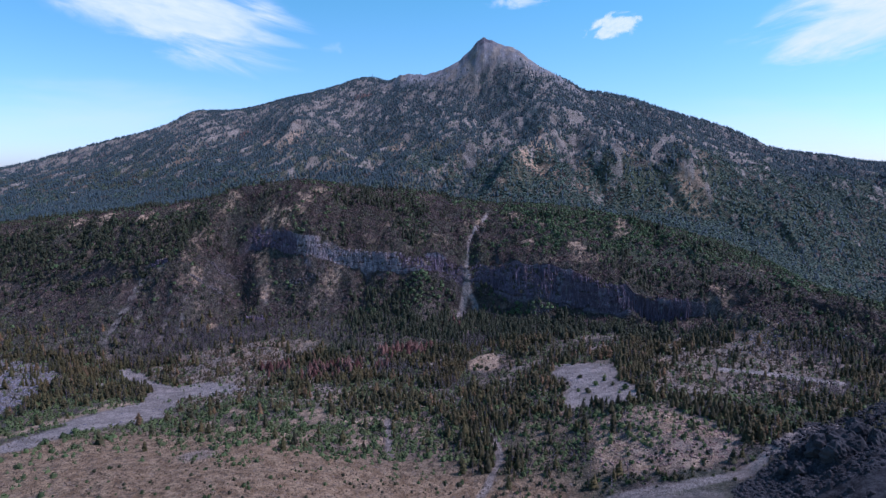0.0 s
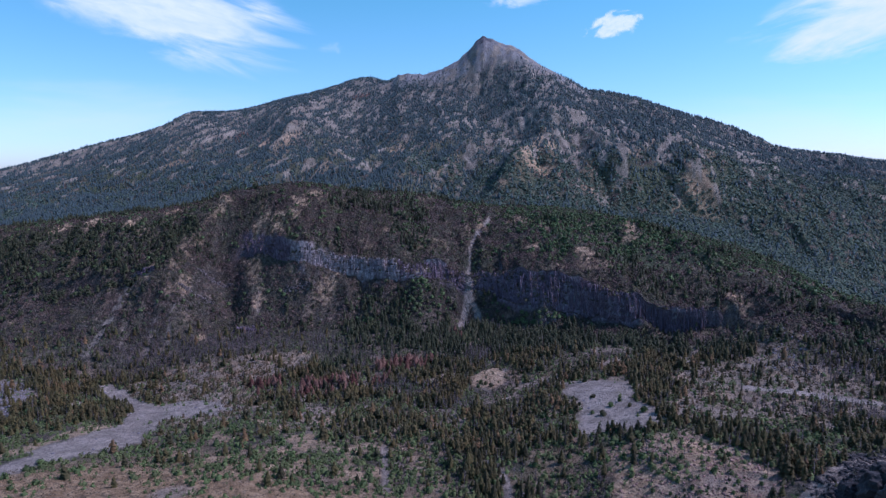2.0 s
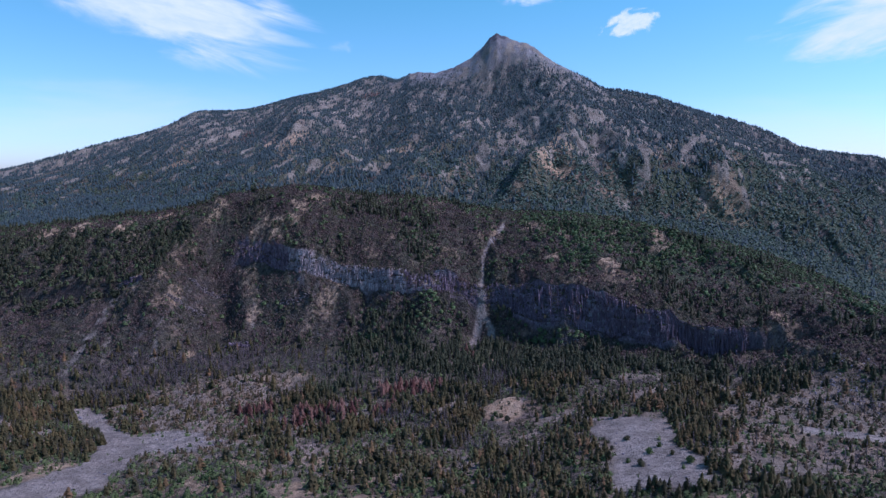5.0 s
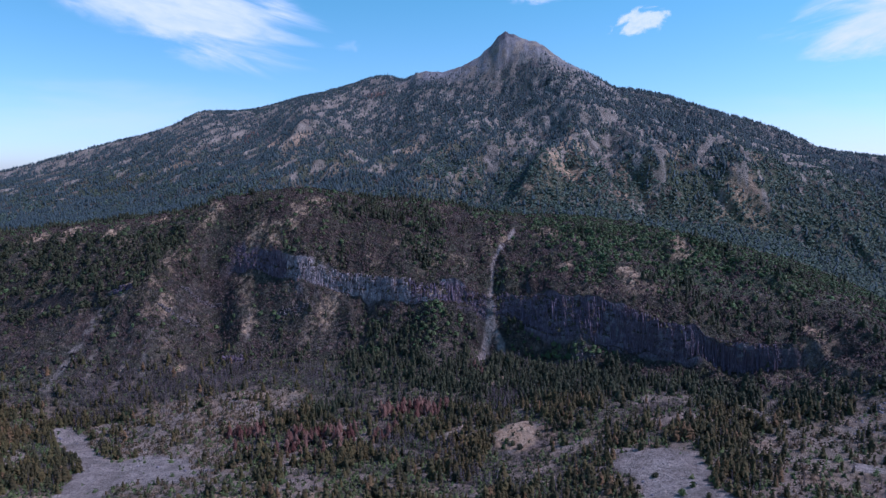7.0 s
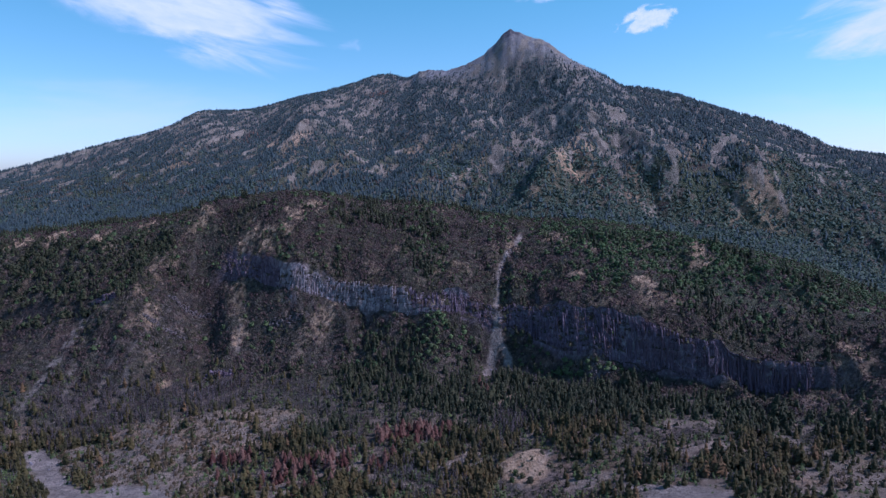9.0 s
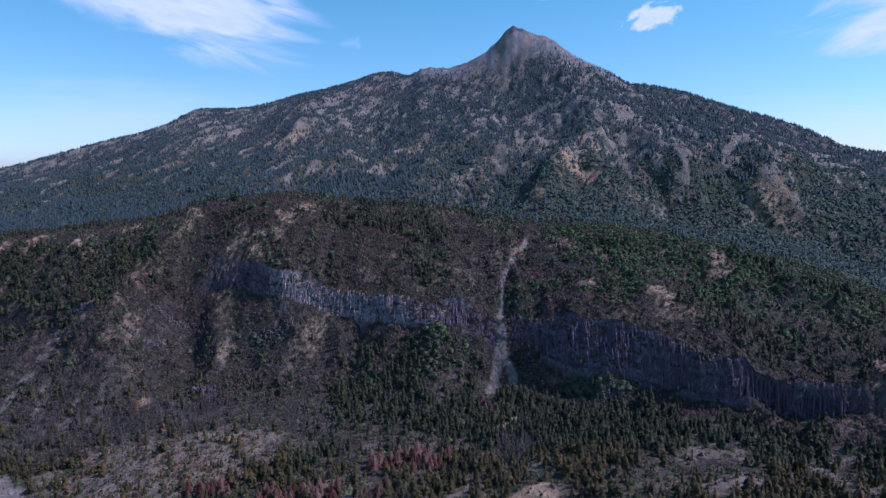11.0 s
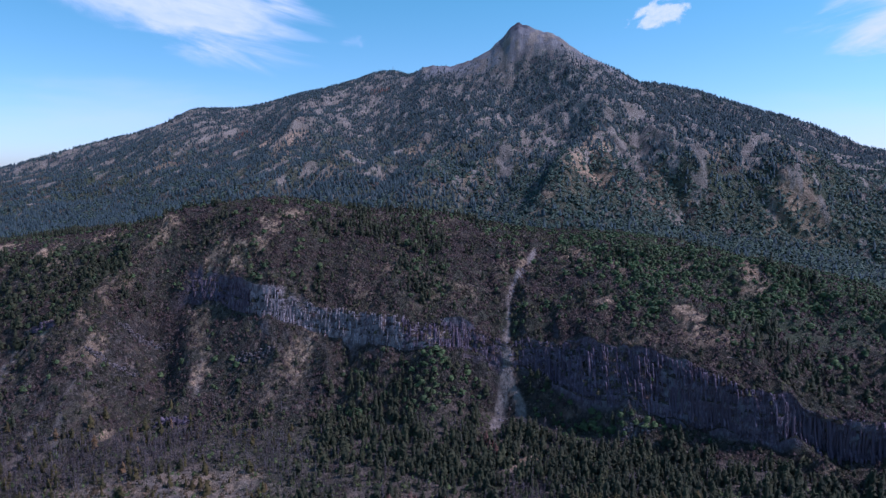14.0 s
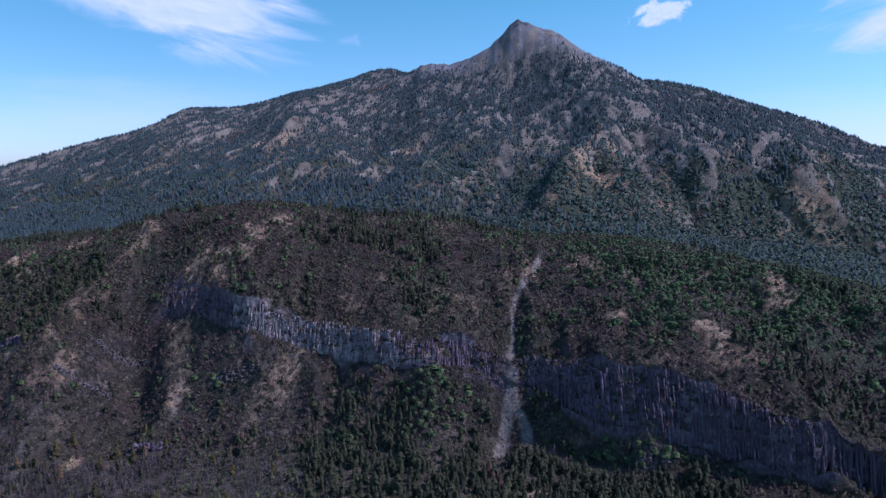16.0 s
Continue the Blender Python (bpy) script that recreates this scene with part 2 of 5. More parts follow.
UPPER = ((-0.716, 2350, 139), (-0.578, 2400, 190), (-0.493, 2480, 247), (-0.382, 2500, 313), (-0.28, 2450, 332), (-0.217, 2200, 318), (-0.108, 2400, 370), (-0.028, 2350, 396), (0.056, 2300, 415), (0.172, 1850, 316), (0.257, 2000, 325), (0.342, 1950, 281), (0.436, 2050, 235), (0.521, 1950, 200), (0.664, 1900, 177))
SKY = ((-0.716, 2450, 143), (-0.664, 2500, 179), (-0.578, 2600, 236), (-0.492, 2700, 298), (-0.407, 2850, 362), (-0.368, 2909, 419), (-0.297, 3170, 454), (-0.238, 3230, 505), (-0.179, 3300, 553), (-0.107, 3340, 622), (-0.076, 3200, 588), (-0.06, 3000, 592), (-0.024, 2900, 582), (0.006, 2850, 603), (0.039, 2810, 664), (0.050, 2802, 697), (0.056, 2800, 712), (0.060, 2800, 719), (0.065, 2797, 710), (0.072, 2794, 702), (0.08, 2790, 693), (0.105, 2770, 667), (0.139, 2740, 595), (0.181, 2650, 527), (0.215, 2560, 474), (0.248, 2520, 461), (0.333, 2400, 391), (0.401, 2350, 347), (0.461, 2300, 290), (0.504, 2260, 250), (0.564, 2200, 230), (0.664, 2100, 206))
PEAK = (167.0, 2800.0)


def spread(y):
    return 0.5 * y + np.sqrt(0.25 * y * y + 200.0 ** 2)


def lattice(ix, iy, seed):
    h = (ix.astype(np.int64) * 374761393 + iy.astype(np.int64) * 668265263 + seed * 144665) & 0xFFFFFFFF
    h = ((h ^ (h >> 13)) * 1274126177) & 0xFFFFFFFF
    return ((h ^ (h >> 16)) & 0xFFFF) / 65535.0


def vnoise(x, y, seed=0):
    """Smooth noise in -1..1."""
    ix, iy = np.floor(x), np.floor(y)
    fx, fy = x - ix, y - iy
    fx, fy = fx * fx * (3 - 2 * fx), fy * fy * (3 - 2 * fy)
    a, b_ = lattice(ix, iy, seed), lattice(ix + 1, iy, seed)
    c, d = lattice(ix, iy + 1, seed), lattice(ix + 1, iy + 1, seed)
    return 2 * ((a + (b_ - a) * fx) * (1 - fy) + (c + (d - c) * fx) * fy) - 1


def fbm(x, y, size, octaves=4, seed=0, gain=0.5):
    out, amp, total = 0.0, 1.0, 0.0
    for k in range(octaves):
        out = out + amp * vnoise(x / size * 2 ** k + 17.3 * k, y / size * 2 ** k - 9.1 * k, seed + k)
        total += amp
        amp *= gain
    return out / total


def ridged(x, y, octaves=3, seed=0):
    """Sharp crests at 1, hollows towards -1."""
    out, amp, total = 0.0, 1.0, 0.0
    for k in range(octaves):
        out = out + amp * (1 - 2 * np.abs(vnoise(x * 2 ** k + 5.7 * k, y * 2 ** k, seed + k)))
        total += amp
        amp *= 0.5
    return out / total


def step(a, b_, v):
    s = np.clip((v - a) / (b_ - a), 0, 1)
    return s * s * (3 - 2 * s)


def curve(xs, ys, at):
    """Monotone cubic through the knots, level outside them."""
    xs, ys = np.array(xs, float), np.array(ys, float)
    h, d = np.diff(xs), np.diff(ys) / np.diff(xs)
    m = np.zeros(len(xs))
    ok = d[:-1] * d[1:] > 0
    m[1:-1][ok] = 2 * d[:-1][ok] * d[1:][ok] / (d[:-1][ok] + d[1:][ok])
    at = np.clip(at, xs[0], xs[-1])
    i = np.clip(np.searchsorted(xs, at) - 1, 0, len(xs) - 2)
    s = (at - xs[i]) / h[i]
    return ((2 * s ** 3 - 3 * s ** 2 + 1) * ys[i] + (s ** 3 - 2 * s ** 2 + s) * h[i] * m[i]
            + (3 * s ** 2 - 2 * s ** 3) * ys[i + 1] + (s ** 3 - s ** 2) * h[i] * m[i + 1])


def across(knots, b):
    return curve([k[0] for k in knots], [k[1] for k in knots], b), curve([k[0] for k in knots], [k[2] for k in knots], b)


def near_line(x, y, pts):
    """Distance to a polyline, and how far along it (0..1)."""
    best, where = np.full(np.shape(x), 1e9), np.zeros(np.shape(x))
    for n, ((x0, y0), (x1, y1)) in enumerate(zip(pts[:-1], pts[1:])):
        dx, dy = x1 - x0, y1 - y0
        s = np.clip(((x - x0) * dx + (y - y0) * dy) / (dx * dx + dy * dy), 0, 1)
        d = np.hypot(x - x0 - s * dx, y - y0 - s * dy)
        nearer = d < best
        best, where = np.where(nearer, d, best), np.where(nearer, (n + s) / (len(pts) - 1), where)
    return best, where


def within(x, y, pts, rag=8.0, soft=5.0, size=24, seed=0):
    """1 inside a closed outline, with a ragged border."""
    inside = np.zeros(np.shape(x), bool)
    for (x0, y0), (x1, y1) in zip(pts, pts[1:] + pts[:1]):
        inside ^= ((y0 > y) != (y1 > y)) & (x < (x1 - x0) * (y - y0) / (y1 - y0 + 1e-9) + x0)
    d = near_line(x, y, pts + pts[:1])[0]
    d = np.where(inside, -d, d) + rag * fbm(x, y, size, 4, 130 + seed, 0.6)
    return 1 - step(-soft, soft, d)


# spurs (+) and gullies (-): height, width, polyline
SPURS = [
    (7, 15, [(34, 670), (60, 674)]),
    (13, 15, [(114, 822), (130, 812)]),
    (-9, 11, [(-296, 990), (-290, 940), (-275, 880)]),
    (9, 26, [(-385, 960), (-372, 905), (-350, 870)]),
    (13, 22, [(-338, 1070), (-352, 1020), (-364, 985), (-371, 945), (-388, 918)]),
    (-9, 18, [(-325, 1010), (-316, 970), (-298, 935)]),
    (14, 24, [(-18, 895), (-26, 870), (-30, 845)]),
    (-6, 9, [(70, 1030), (50, 990), (38, 950), (35, 895), (22, 850)]),
    (34, 52, [(345, 1930), (240, 1740), (212, 1640), (170, 1450), (153, 1370)]),
    (-6, 70, [(430, 1960), (400, 1700), (370, 1500), (330, 1400)]),
    (22, 70, [(700, 2150), (620, 1800), (600, 1600), (560, 1420)]),
    (-24, 70, [(120, 2300), (70, 1900), (50, 1600), (70, 1420)]),
    (18, 60, [(-140, 2500), (-135, 2100), (-125, 1860), (-100, 1560)]),
    (34, 34, [(247, 1690), (157, 1440), (105, 1330)]),
    (24, 34, [(-2, 1760), (-58, 1676), (-92, 1455)]),
    (16, 36, [(521, 1660), (406, 1490), (359, 1440)]),
    (20, 36, [(-286, 2100), (-274, 1758), (-292, 1638)]),
    (22, 30, [(250, 1670), (236, 1480), (233, 1382)]),
    (20, 30, [(77, 1691), (31, 1629), (-2, 1491)]),
    (22, 34, [(630, 1560), (540, 1476), (482, 1418)]),
    (-6, 24, [(200, 1640), (196, 1500), (175, 1390)]),
    (22, 40, [(305, 1410), (315, 1550)]),
    (11, 26, [(225, 985), (262, 945), (305, 925), (335, 868), (352, 790)]),
    (-7, 24, [(190, 960), (222, 905), (262, 860), (280, 800)]),
    (-22, 70, [(-300, 2500), (-260, 2100), (-220, 1800)]),
    (20, 70, [(-520, 2700), (-485, 2250), (-468, 1980), (-400, 1700)]),
    (-20, 80, [(-760, 2700), (-650, 2250), (-600, 1900)]),
    (18, 80, [(-1090, 2850), (-900, 2300), (-800, 2030)]),
]

core = np.linspace(-0.72, 0.72, 620)
tail = 0.72 + np.cumsum(0.004 * 1.28 ** np.arange(24))
bearing = np.concatenate([-tail[::-1], core, tail])
lines = [across(k, bearing) for k in (NEAR, FLAT, WOOD, FOOT, CBASE, CTOP, CREST, BASE, MID, UPPER, SKY)]
flat = np.ones_like(bearing)
near, flats, wood, foot, cbase, ctop, crest, base, mid, upper, skyline = lines
is_cliff = step(-0.30, -0.27, bearing) * (1 - step(0.33, 0.42, bearing))
crags = step(-0.09, -0.06, bearing) * (1 - step(0.11, 0.14, bearing))
skyline = (skyline[0], skyline[1] + crags * (vnoise(bearing * 260, flat, 15) * 2.0 + vnoise(bearing * 120, flat, 16) * 2.0) - 2 - 4 * (1 - step(-0.09, -0.05, bearing)) - 3 * step(0.16, 0.2, bearing))
dip = (crest[0] + 0.45 * (base[0] - crest[0]), np.minimum(crest[1], base[1]) - 14)
profile = [(-1500 * flat, 70 * flat), (60 * flat, near[1] * 0.5 + 6), near, flats, wood, foot, cbase, ctop, crest, dip, base, mid,
           upper, skyline, (skyline[0] + 260, skyline[1] - 95), (4750 * flat, -60 * flat)]
ROWS = [10, 44, 52, 84, 64, 54, 24, 80, 12, 18, 70, 66, 62, 10, 10]
PY, PZ = np.array([p[0] for p in profile]), np.array([p[1] for p in profile])
slope = np.diff(PZ, axis=0) / np.diff(PY, axis=0)
tangent = np.zeros_like(PZ)
tangent[1:-1] = np.where(slope[:-1] * slope[1:] > 0, 2 * slope[:-1] * slope[1:] / (slope[:-1] + slope[1:] + 1e-9 * np.sign(slope[:-1])), 0)
gy, gz, gv = [], [], []
for n, rows in enumerate(ROWS):
    h = PY[n + 1] - PY[n]
    for s in np.arange(rows + (n == len(ROWS) - 1)) / rows:
        gy.append(PY[n] + s * h)
        gz.append((2 * s ** 3 - 3 * s ** 2 + 1) * PZ[n] + (s ** 3 - 2 * s ** 2 + s) * h * tangent[n]
                  + (3 * s ** 2 - 2 * s ** 3) * PZ[n + 1] + (s ** 3 - s ** 2) * h * tangent[n + 1])
        gv.append(n + s + 0 * h)
GY, GZ, GV = np.array(gy), np.array(gz), np.array(gv)
GB = np.broadcast_to(bearing, GY.shape)
GX = np.clip(GB * spread(GY), -4600, 4600)

# relief: valley hummocks, bluff gullies, radial gullies of the great cone
valley = step(1.5, 2.2, GV) * (1 - step(4.6, 5.2, GV))
on_face = step(5.95, 6.05, GV) * (1 - step(6.95, 7.05, GV)) * is_cliff
bluff = step(4.9, 5.4, GV) * (1 - step(8.9, 9.5, GV)) * (1 - 0.75 * on_face)
cone = step(9.6, 10.4, GV)
hold = 1 - 0.8 * step(12.2, 12.95, GV) * (1 - step(13.0, 13.4, GV))
rim_hold = 1 - 0.6 * np.exp(-((GV - 8.0) / 0.25) ** 2)
theta, rad = np.arctan2(GX - PEAK[0], 4300 - GY), np.hypot(GX - PEAK[0], 4300 - GY)
warp = fbm(GX, GY, 300, 3, 41)
RIB = ridged(theta * 15 + 0.9 * warp, rad / 750, 3, 42)
RIBLET = ridged(theta * 46 + 2.4 * warp, rad / 240, 2, 44)
RILL = ridged(theta * 105 + 5.0 * warp + 0.6 * fbm(GX, GY, 90, 2, 48), rad / 130, 2, 45)
GZ = GZ + valley * (fbm(GX, GY, 34, 4, 21) * 2.2 + fbm(GX, GY, 6, 2, 22) * 0.5)
BLUFF_RIB = ridged(GX / 42 + fbm(GX, GY, 90, 2, 31), GY / 150, 3, 32)
GZ = GZ + bluff * rim_hold * (BLUFF_RIB * 7.5 + fbm(GX, GY, 26, 4, 33) * 4.5 + ridged(GX / 11 + fbm(GX, GY, 20, 2, 34), GY / 34, 2, 35) * 2.0 + fbm(GX, GY, 8, 3, 36, 0.7) * 1.5)
top_ = 1 - 0.78 * np.exp(-(np.hypot((GX - PEAK[0]) / 330, (GZ - 650) / 170)) ** 2)
GZ = GZ + cone * hold * top_ * (np.clip((rad - 1250) / 900, 0.15, 1) * (RIB * (16 + 15 * (1 - step(11.0, 11.9, GV))) - 2) + RIBLET * 10 + RILL * 4.5 + fbm(GX, GY, 120, 5, 43) * 9)
# craggy summit rock
summit = np.exp(-(np.hypot((GX - PEAK[0] - 20) / 150, (GZ - 700) / 110)) ** 2) * cone
GZ = GZ + summit * (1 - 0.6 * step(12.9, 13.0, GV)) * (ridged(GX / 46, GY / 110, 3, 46) * 2.2 + ridged(GX / 17, GY / 30, 2, 47) * 1.2)
# the cliff: buttresses, columns and ledges on the face, a broken rim and a scalloped foot
face = on_face * np.sqrt(np.clip(np.sin(np.pi * np.clip(GV - 6, 0, 1)), 0, 1))
shift = ridged(GX / 9.0, GZ / 90, 2, 5) * 2.6 + vnoise(GX / 34, GZ / 70, 8) * 6.5 + fbm(GX, GZ * 2.2, 9, 3, 9) * 2.6
GY = GY - face * shift
GZ = GZ + is_cliff * np.exp(-((GV - 7) / 0.07) ** 2) * (vnoise(GX / 9, GX * 0, 11) * 3.5 + vnoise(GX / 33, GX * 0, 12) * 6)
GZ = GZ + is_cliff * np.exp(-((GV - 6) / 0.10) ** 2) * (vnoise(GX / 14, GX * 0, 13) * 3 + vnoise(GX / 45, GX * 0, 14) * 5)
for height, width, pts in SPURS:
    d, s = near_line(GX, GY, pts)
    GZ = GZ + height * np.exp(-(d / width) ** 2) * (0.35 + 0.65 * np.sin(np.pi * np.clip(s * 0.9 + 0.05, 0, 1)))

# jagged lava flow on the near rise
LAVA_RIDGE = [(340, 440), (283, 408), (250, 395), (212, 368), (205, 335), (260, 300)]
lump = 1 - step(14, 34, near_line(GX, GY, LAVA_RIDGE)[0])
GZ = GZ + lump * (ridged(GX / 11, GY / 11, 3, 51) * 3.2 + 2.0)
LAVA_FIELD = [(148, 322), (166, 347), (190, 361), (211, 374), (233, 386), (262, 398), (310, 420), (360, 440), (380, 340), (330, 270), (215, 262), (160, 285)]

# ---- land cover ----
ROAD = [(-345, 385), (-300, 440), (-278, 505), (-264, 550), (-266, 600), (-280, 650), (-318, 690), (-350, 727), (-380, 756)]
FAN = [(-296, 640), (-268, 690), (-222, 668), (-190, 628), (-205, 606), (-240, 618), (-270, 590)]
CLEARING = [(104, 608), (156, 586), (146, 535), (158, 486), (146, 472), (94, 484), (106, 545)]
PALE_WEST = [(-345, 765), (-310, 795), (-220, 806), (-158, 806), (-142, 745), (-200, 705), (-160, 640), (-175, 570), (-235, 560), (-270, 680), (-318, 702), (-352, 735)]
EAST_RISE = [(98, 456), (150, 456), (186, 424), (196, 388), (160, 374), (118, 378), (100, 402)]
PALE_EAST = [(190, 620), (300, 645), (345, 590), (330, 490), (250, 470), (180, 472), (170, 510), (200, 560)]
OLD_FLOW = [(-515, 752), (-470, 738), (-428, 706), (-396, 652), (-384, 610), (-380, 574), (-386, 540), (-520, 540), (-620, 700)]
TAN_STRIP = [(-345, 458), (-320, 488), (-306, 520), (-297, 550), (-294, 582)]
CHUTE = [(73, 1046), (66, 1025), (50, 994), (42, 975), (38, 950), (38, 930), (33, 903)]
CHUTE_FOOT = [(34, 893), (32, 880), (22, 848)]
CHUTE_SIDE = [(35, 884), (44, 866), (46, 846)]
# scree streaks down the west flank: width, strength, line
STREAKS = [(6, 0.7, [(-432, 816), (-431, 854), (-430, 887), (-430, 920), (-424, 940)]), (4, 0.5, [(-359, 812), (-361, 830), (-365, 860), (-372, 885)]),
           (4, 0.45, [(-392, 826), (-400, 850), (-407, 872)]), (3, 0.45, [(-340, 838), (-348, 862), (-350, 885)]), (3, 0.5, [(-246, 905), (-252, 925), (-249, 945)])]
EARTH = [(56, 1012, 7), (112, 1018, 9), (178, 866, 9), (119, 909, 6), (-551, 1095, 12), (-606, 1090, 12), (-478, 1073, 11),
         (-414, 1092, 14), (-338, 1056, 9), (-192, 1056, 9), (-212, 1028, 10), (-242, 1004, 8), (-277, 978, 5), (-155, 924, 8), (-249, 919, 6), (-305, 858, 3),
         (-349, 920, 5), (251, 935, 10), (284, 995, 10), (-400, 935, 6), (185, 1474, 22), (234, 1558, 26), (221, 1425, 16), (-115, 1830, 24), (-545, 2122, 24),
         (-452, 2057, 22), (543, 1485, 14), (-270, 1015, 10), (-30, 905, 5), (40, 792, 7), (326, 772, 9), (300, 700, 5)]


def blot(x, y, d, r, edge=0.35, size=18, seed=0, amp=0.45):
    """1 inside the distance r with a ragged border."""
    rr = r * (1 + amp * fbm(x, y, size, 4, 60 + seed))
    return 1 - step(rr * (1 - edge), rr * (1 + edge * 0.4), d)


def covers(x, y, v, rib, riblet, bluff_rib):
    c = {}
    road, s = near_line(x, y, ROAD)
    g = blot(x, y, road, 11 + 11 * np.sin(np.pi * np.clip(s * 1.5, 0, 1)), 0.25, 13, 0, 0.75)
    g = np.maximum(g, within(x, y, FAN, 14, 4, 26, 1))
    g = np.maximum(g, within(x, y, CLEARING, 11, 3, 17, 2))
    g = np.maximum(g, blot(x, y, near_line(x, y, [(248, 556), (280, 548), (325, 522)])[0], 8))
    g = np.maximum(g, blot(x, y, near_line(x, y, [(-43, 500), (-39, 462), (-36, 436)])[0], 2.8) * 0.8)
    g = np.maximum(g, blot(x, y, near_line(x, y, [(22, 378), (31, 400), (40, 423), (39, 446), (31, 466)])[0], 2.6) * 0.8)
    g = np.maximum(g, blot(x, y, near_line(x, y, [(60, 362), (106, 362), (140, 359), (176, 360), (204, 377), (222, 391), (258, 406)])[0], 5.0, 0.35, 18, 0, 0.3) * 0.85)
    g = np.maximum(g, blot(x, y, near_line(x, y, [(70, 340), (110, 342), (142, 338)])[0], 16, 0.35, 18, 0, 0.4) * 0.6)
    g = np.maximum(g, blot(x, y, near_line(x, y, [(38, 634), (50, 652), (62, 674)])[0], 3.5))
    g = np.maximum(g, blot(x, y, np.hypot(x + 163, y - 415), 14) * 0.55)
    g = np.maximum(g, 0.3 * within(x, y, EAST_RISE, 12, 5, 24, 6) * step(-0.1, 0.25, fbm(x, y, 18, 3, 119)))
    pale = np.maximum(within(x, y, PALE_WEST, 14, 8, 40, 3), 0.75 * within(x, y, PALE_EAST, 18, 8, 40, 4))
    g = np.maximum(g, 0.52 * pale * step(-0.4, 0.2, fbm(x, y, 14, 4, 72, 0.7)))
    chute = np.maximum(blot(x, y, near_line(x, y, CHUTE)[0], 2.1 + 1.5 * vnoise(x / 9, y / 9, 66), 0.3, 9, 3) * (0.9 - 0.5 * step(6.1, 6.3, v) * (1 - step(6.9, 7.05, v))), 0.85 * blot(x, y, near_line(x, y, CHUTE_FOOT)[0], 5.2, 0.3, 9, 4))
    chute = np.maximum(chute, 0.85 * blot(x, y, near_line(x, y, CHUTE_SIDE)[0], 3.8, 0.3, 9, 4))
    for wide_, strong, line in STREAKS:
        g = np.maximum(g, 1.0 * strong * step(-0.35, 0.2, fbm(x, y, 8, 3, 120)) * blot(x, y, near_line(x, y, line)[0], wide_, 0.5, 9, 5, 0.9))
    bare_floor = 0.7 * step(20, 34, np.hypot(x - 46, (y - 658) * 0.7)) * step(0.05, 0.22, fbm(x, y, 26, 6, 82, 0.72)) * step(3.0, 3.4, v) * (1 - step(4.8, 5.2, v)) * (1 - 0.75 * step(690, 740, y))
    c["gravel"] = np.maximum(np.maximum(g, chute), 0.65 * bare_floor)
    e = 0.62 * pale * step(-0.5, 0.1, fbm(x, y, 13, 4, 88, 0.7))
    e = np.maximum(e, 0.85 * blot(x, y, near_line(x, y, TAN_STRIP)[0], 9, 0.4, 14, 14, 0.7))
    e = np.maximum(e, 0.75 * step(-0.05, 0.2, fbm(x, y, 16, 4, 121)) * step(2.45, 2.7, v) * (1 - step(3.3, 3.6, v)) * (1 - step(-30, 20, x)) * step(-230, -190, x))
    for ex, ey, r in EARTH:
        near_ = np.hypot(x - ex, (y - ey) * (0.6 if ey < 1300 else 0.45))
        e = np.maximum(e, blot(x, y, near_, (1.5 if ey < 1300 else 1.2) * r, 0.4, 12 if ey < 1300 else 30, 6, 1.2))
    e = e * (0.5 + 0.5 * step(-0.15, 0.2, fbm(x, y, 7, 3, 105, 0.7) + 0.1))
    e = np.maximum(e, 0.9 * within(x, y, EAST_RISE, 12, 5, 24, 6) * (0.35 + 0.65 * step(-0.35, 0.15, fbm(x, y, 14, 4, 73, 0.65))))
    for height, width, pts in SPURS:
        if height > 0 and pts[0][1] > 1300:
            d, s = near_line(x, y, pts)
            e = np.maximum(e, 0.45 * blot(x, y, d, 0.42 * width, 0.5, 40, 13, 1.2) * step(-0.3, 0.2, fbm(x, y, 30, 4, 89, 0.6)))
    upper_left = step(11.6, 12.3, v) * (1 - step(-500, -100, x))
    b = x / spread(y)
    gaps = (1.1 * fbm(x - 0.2 * y, y * 0.30, 14, 2, 84, 0.6) + 0.4 * fbm(x, y * 0.5, 110, 4, 74, 0.6) + 0.14 * riblet + 0.14 * rib
            + 0.26 * upper_left + 0.16 * step(10.7, 11.0, v) * (1 - step(11.5, 12.0, v)) * step(-0.15, -0.05, b) * (1 - step(0.40, 0.55, b))
            - 0.13 * (1 - step(11.2, 11.8, v)) * (1 - step(-0.25, -0.12, b)) - 0.34 * (1 - step(10.8, 11.3, v)) * step(0.18, 0.36, b))
    c["ash"] = step(0.0, 0.22, gaps - 0.24) * step(9.7, 10.5, v + 0.4 * fbm(x, y, 200, 3, 81))
    bank = blot(x, y, np.hypot(x - 46, (y - 658) * 0.7), 16, 0.25, 14, 12, 0.5)
    e = np.maximum(e, bank)
    c["gravel"] = c["gravel"] * (1 - 0.8 * bank)
    spur = 1 - step(6, 18, near_line(x, y, [(-345, 1055), (-354, 1018), (-366, 985), (-373, 945), (-380, 925)])[0] + 8 * fbm(x, y, 16, 3, 115))
    bluff_tan = np.maximum(0.5 * spur * step(-0.1, 0.3, fbm(x, y, 9, 3, 116)), 0.42 * step(0.25, 0.6, 0.3 * bluff_rib + 0.9 * fbm(x, y, 30, 5, 75, 0.6)) * step(5.0, 5.4, v) * (1 - step(8.6, 9, v)))
    e = np.maximum(e, 0.6 * bare_floor)
    c["earth"] = np.maximum(e, bluff_tan)
    old_flow = within(x, y, OLD_FLOW, 10, 4, 30, 8)
    c["gravel"] = np.maximum(c["gravel"], 0.55 * old_flow)
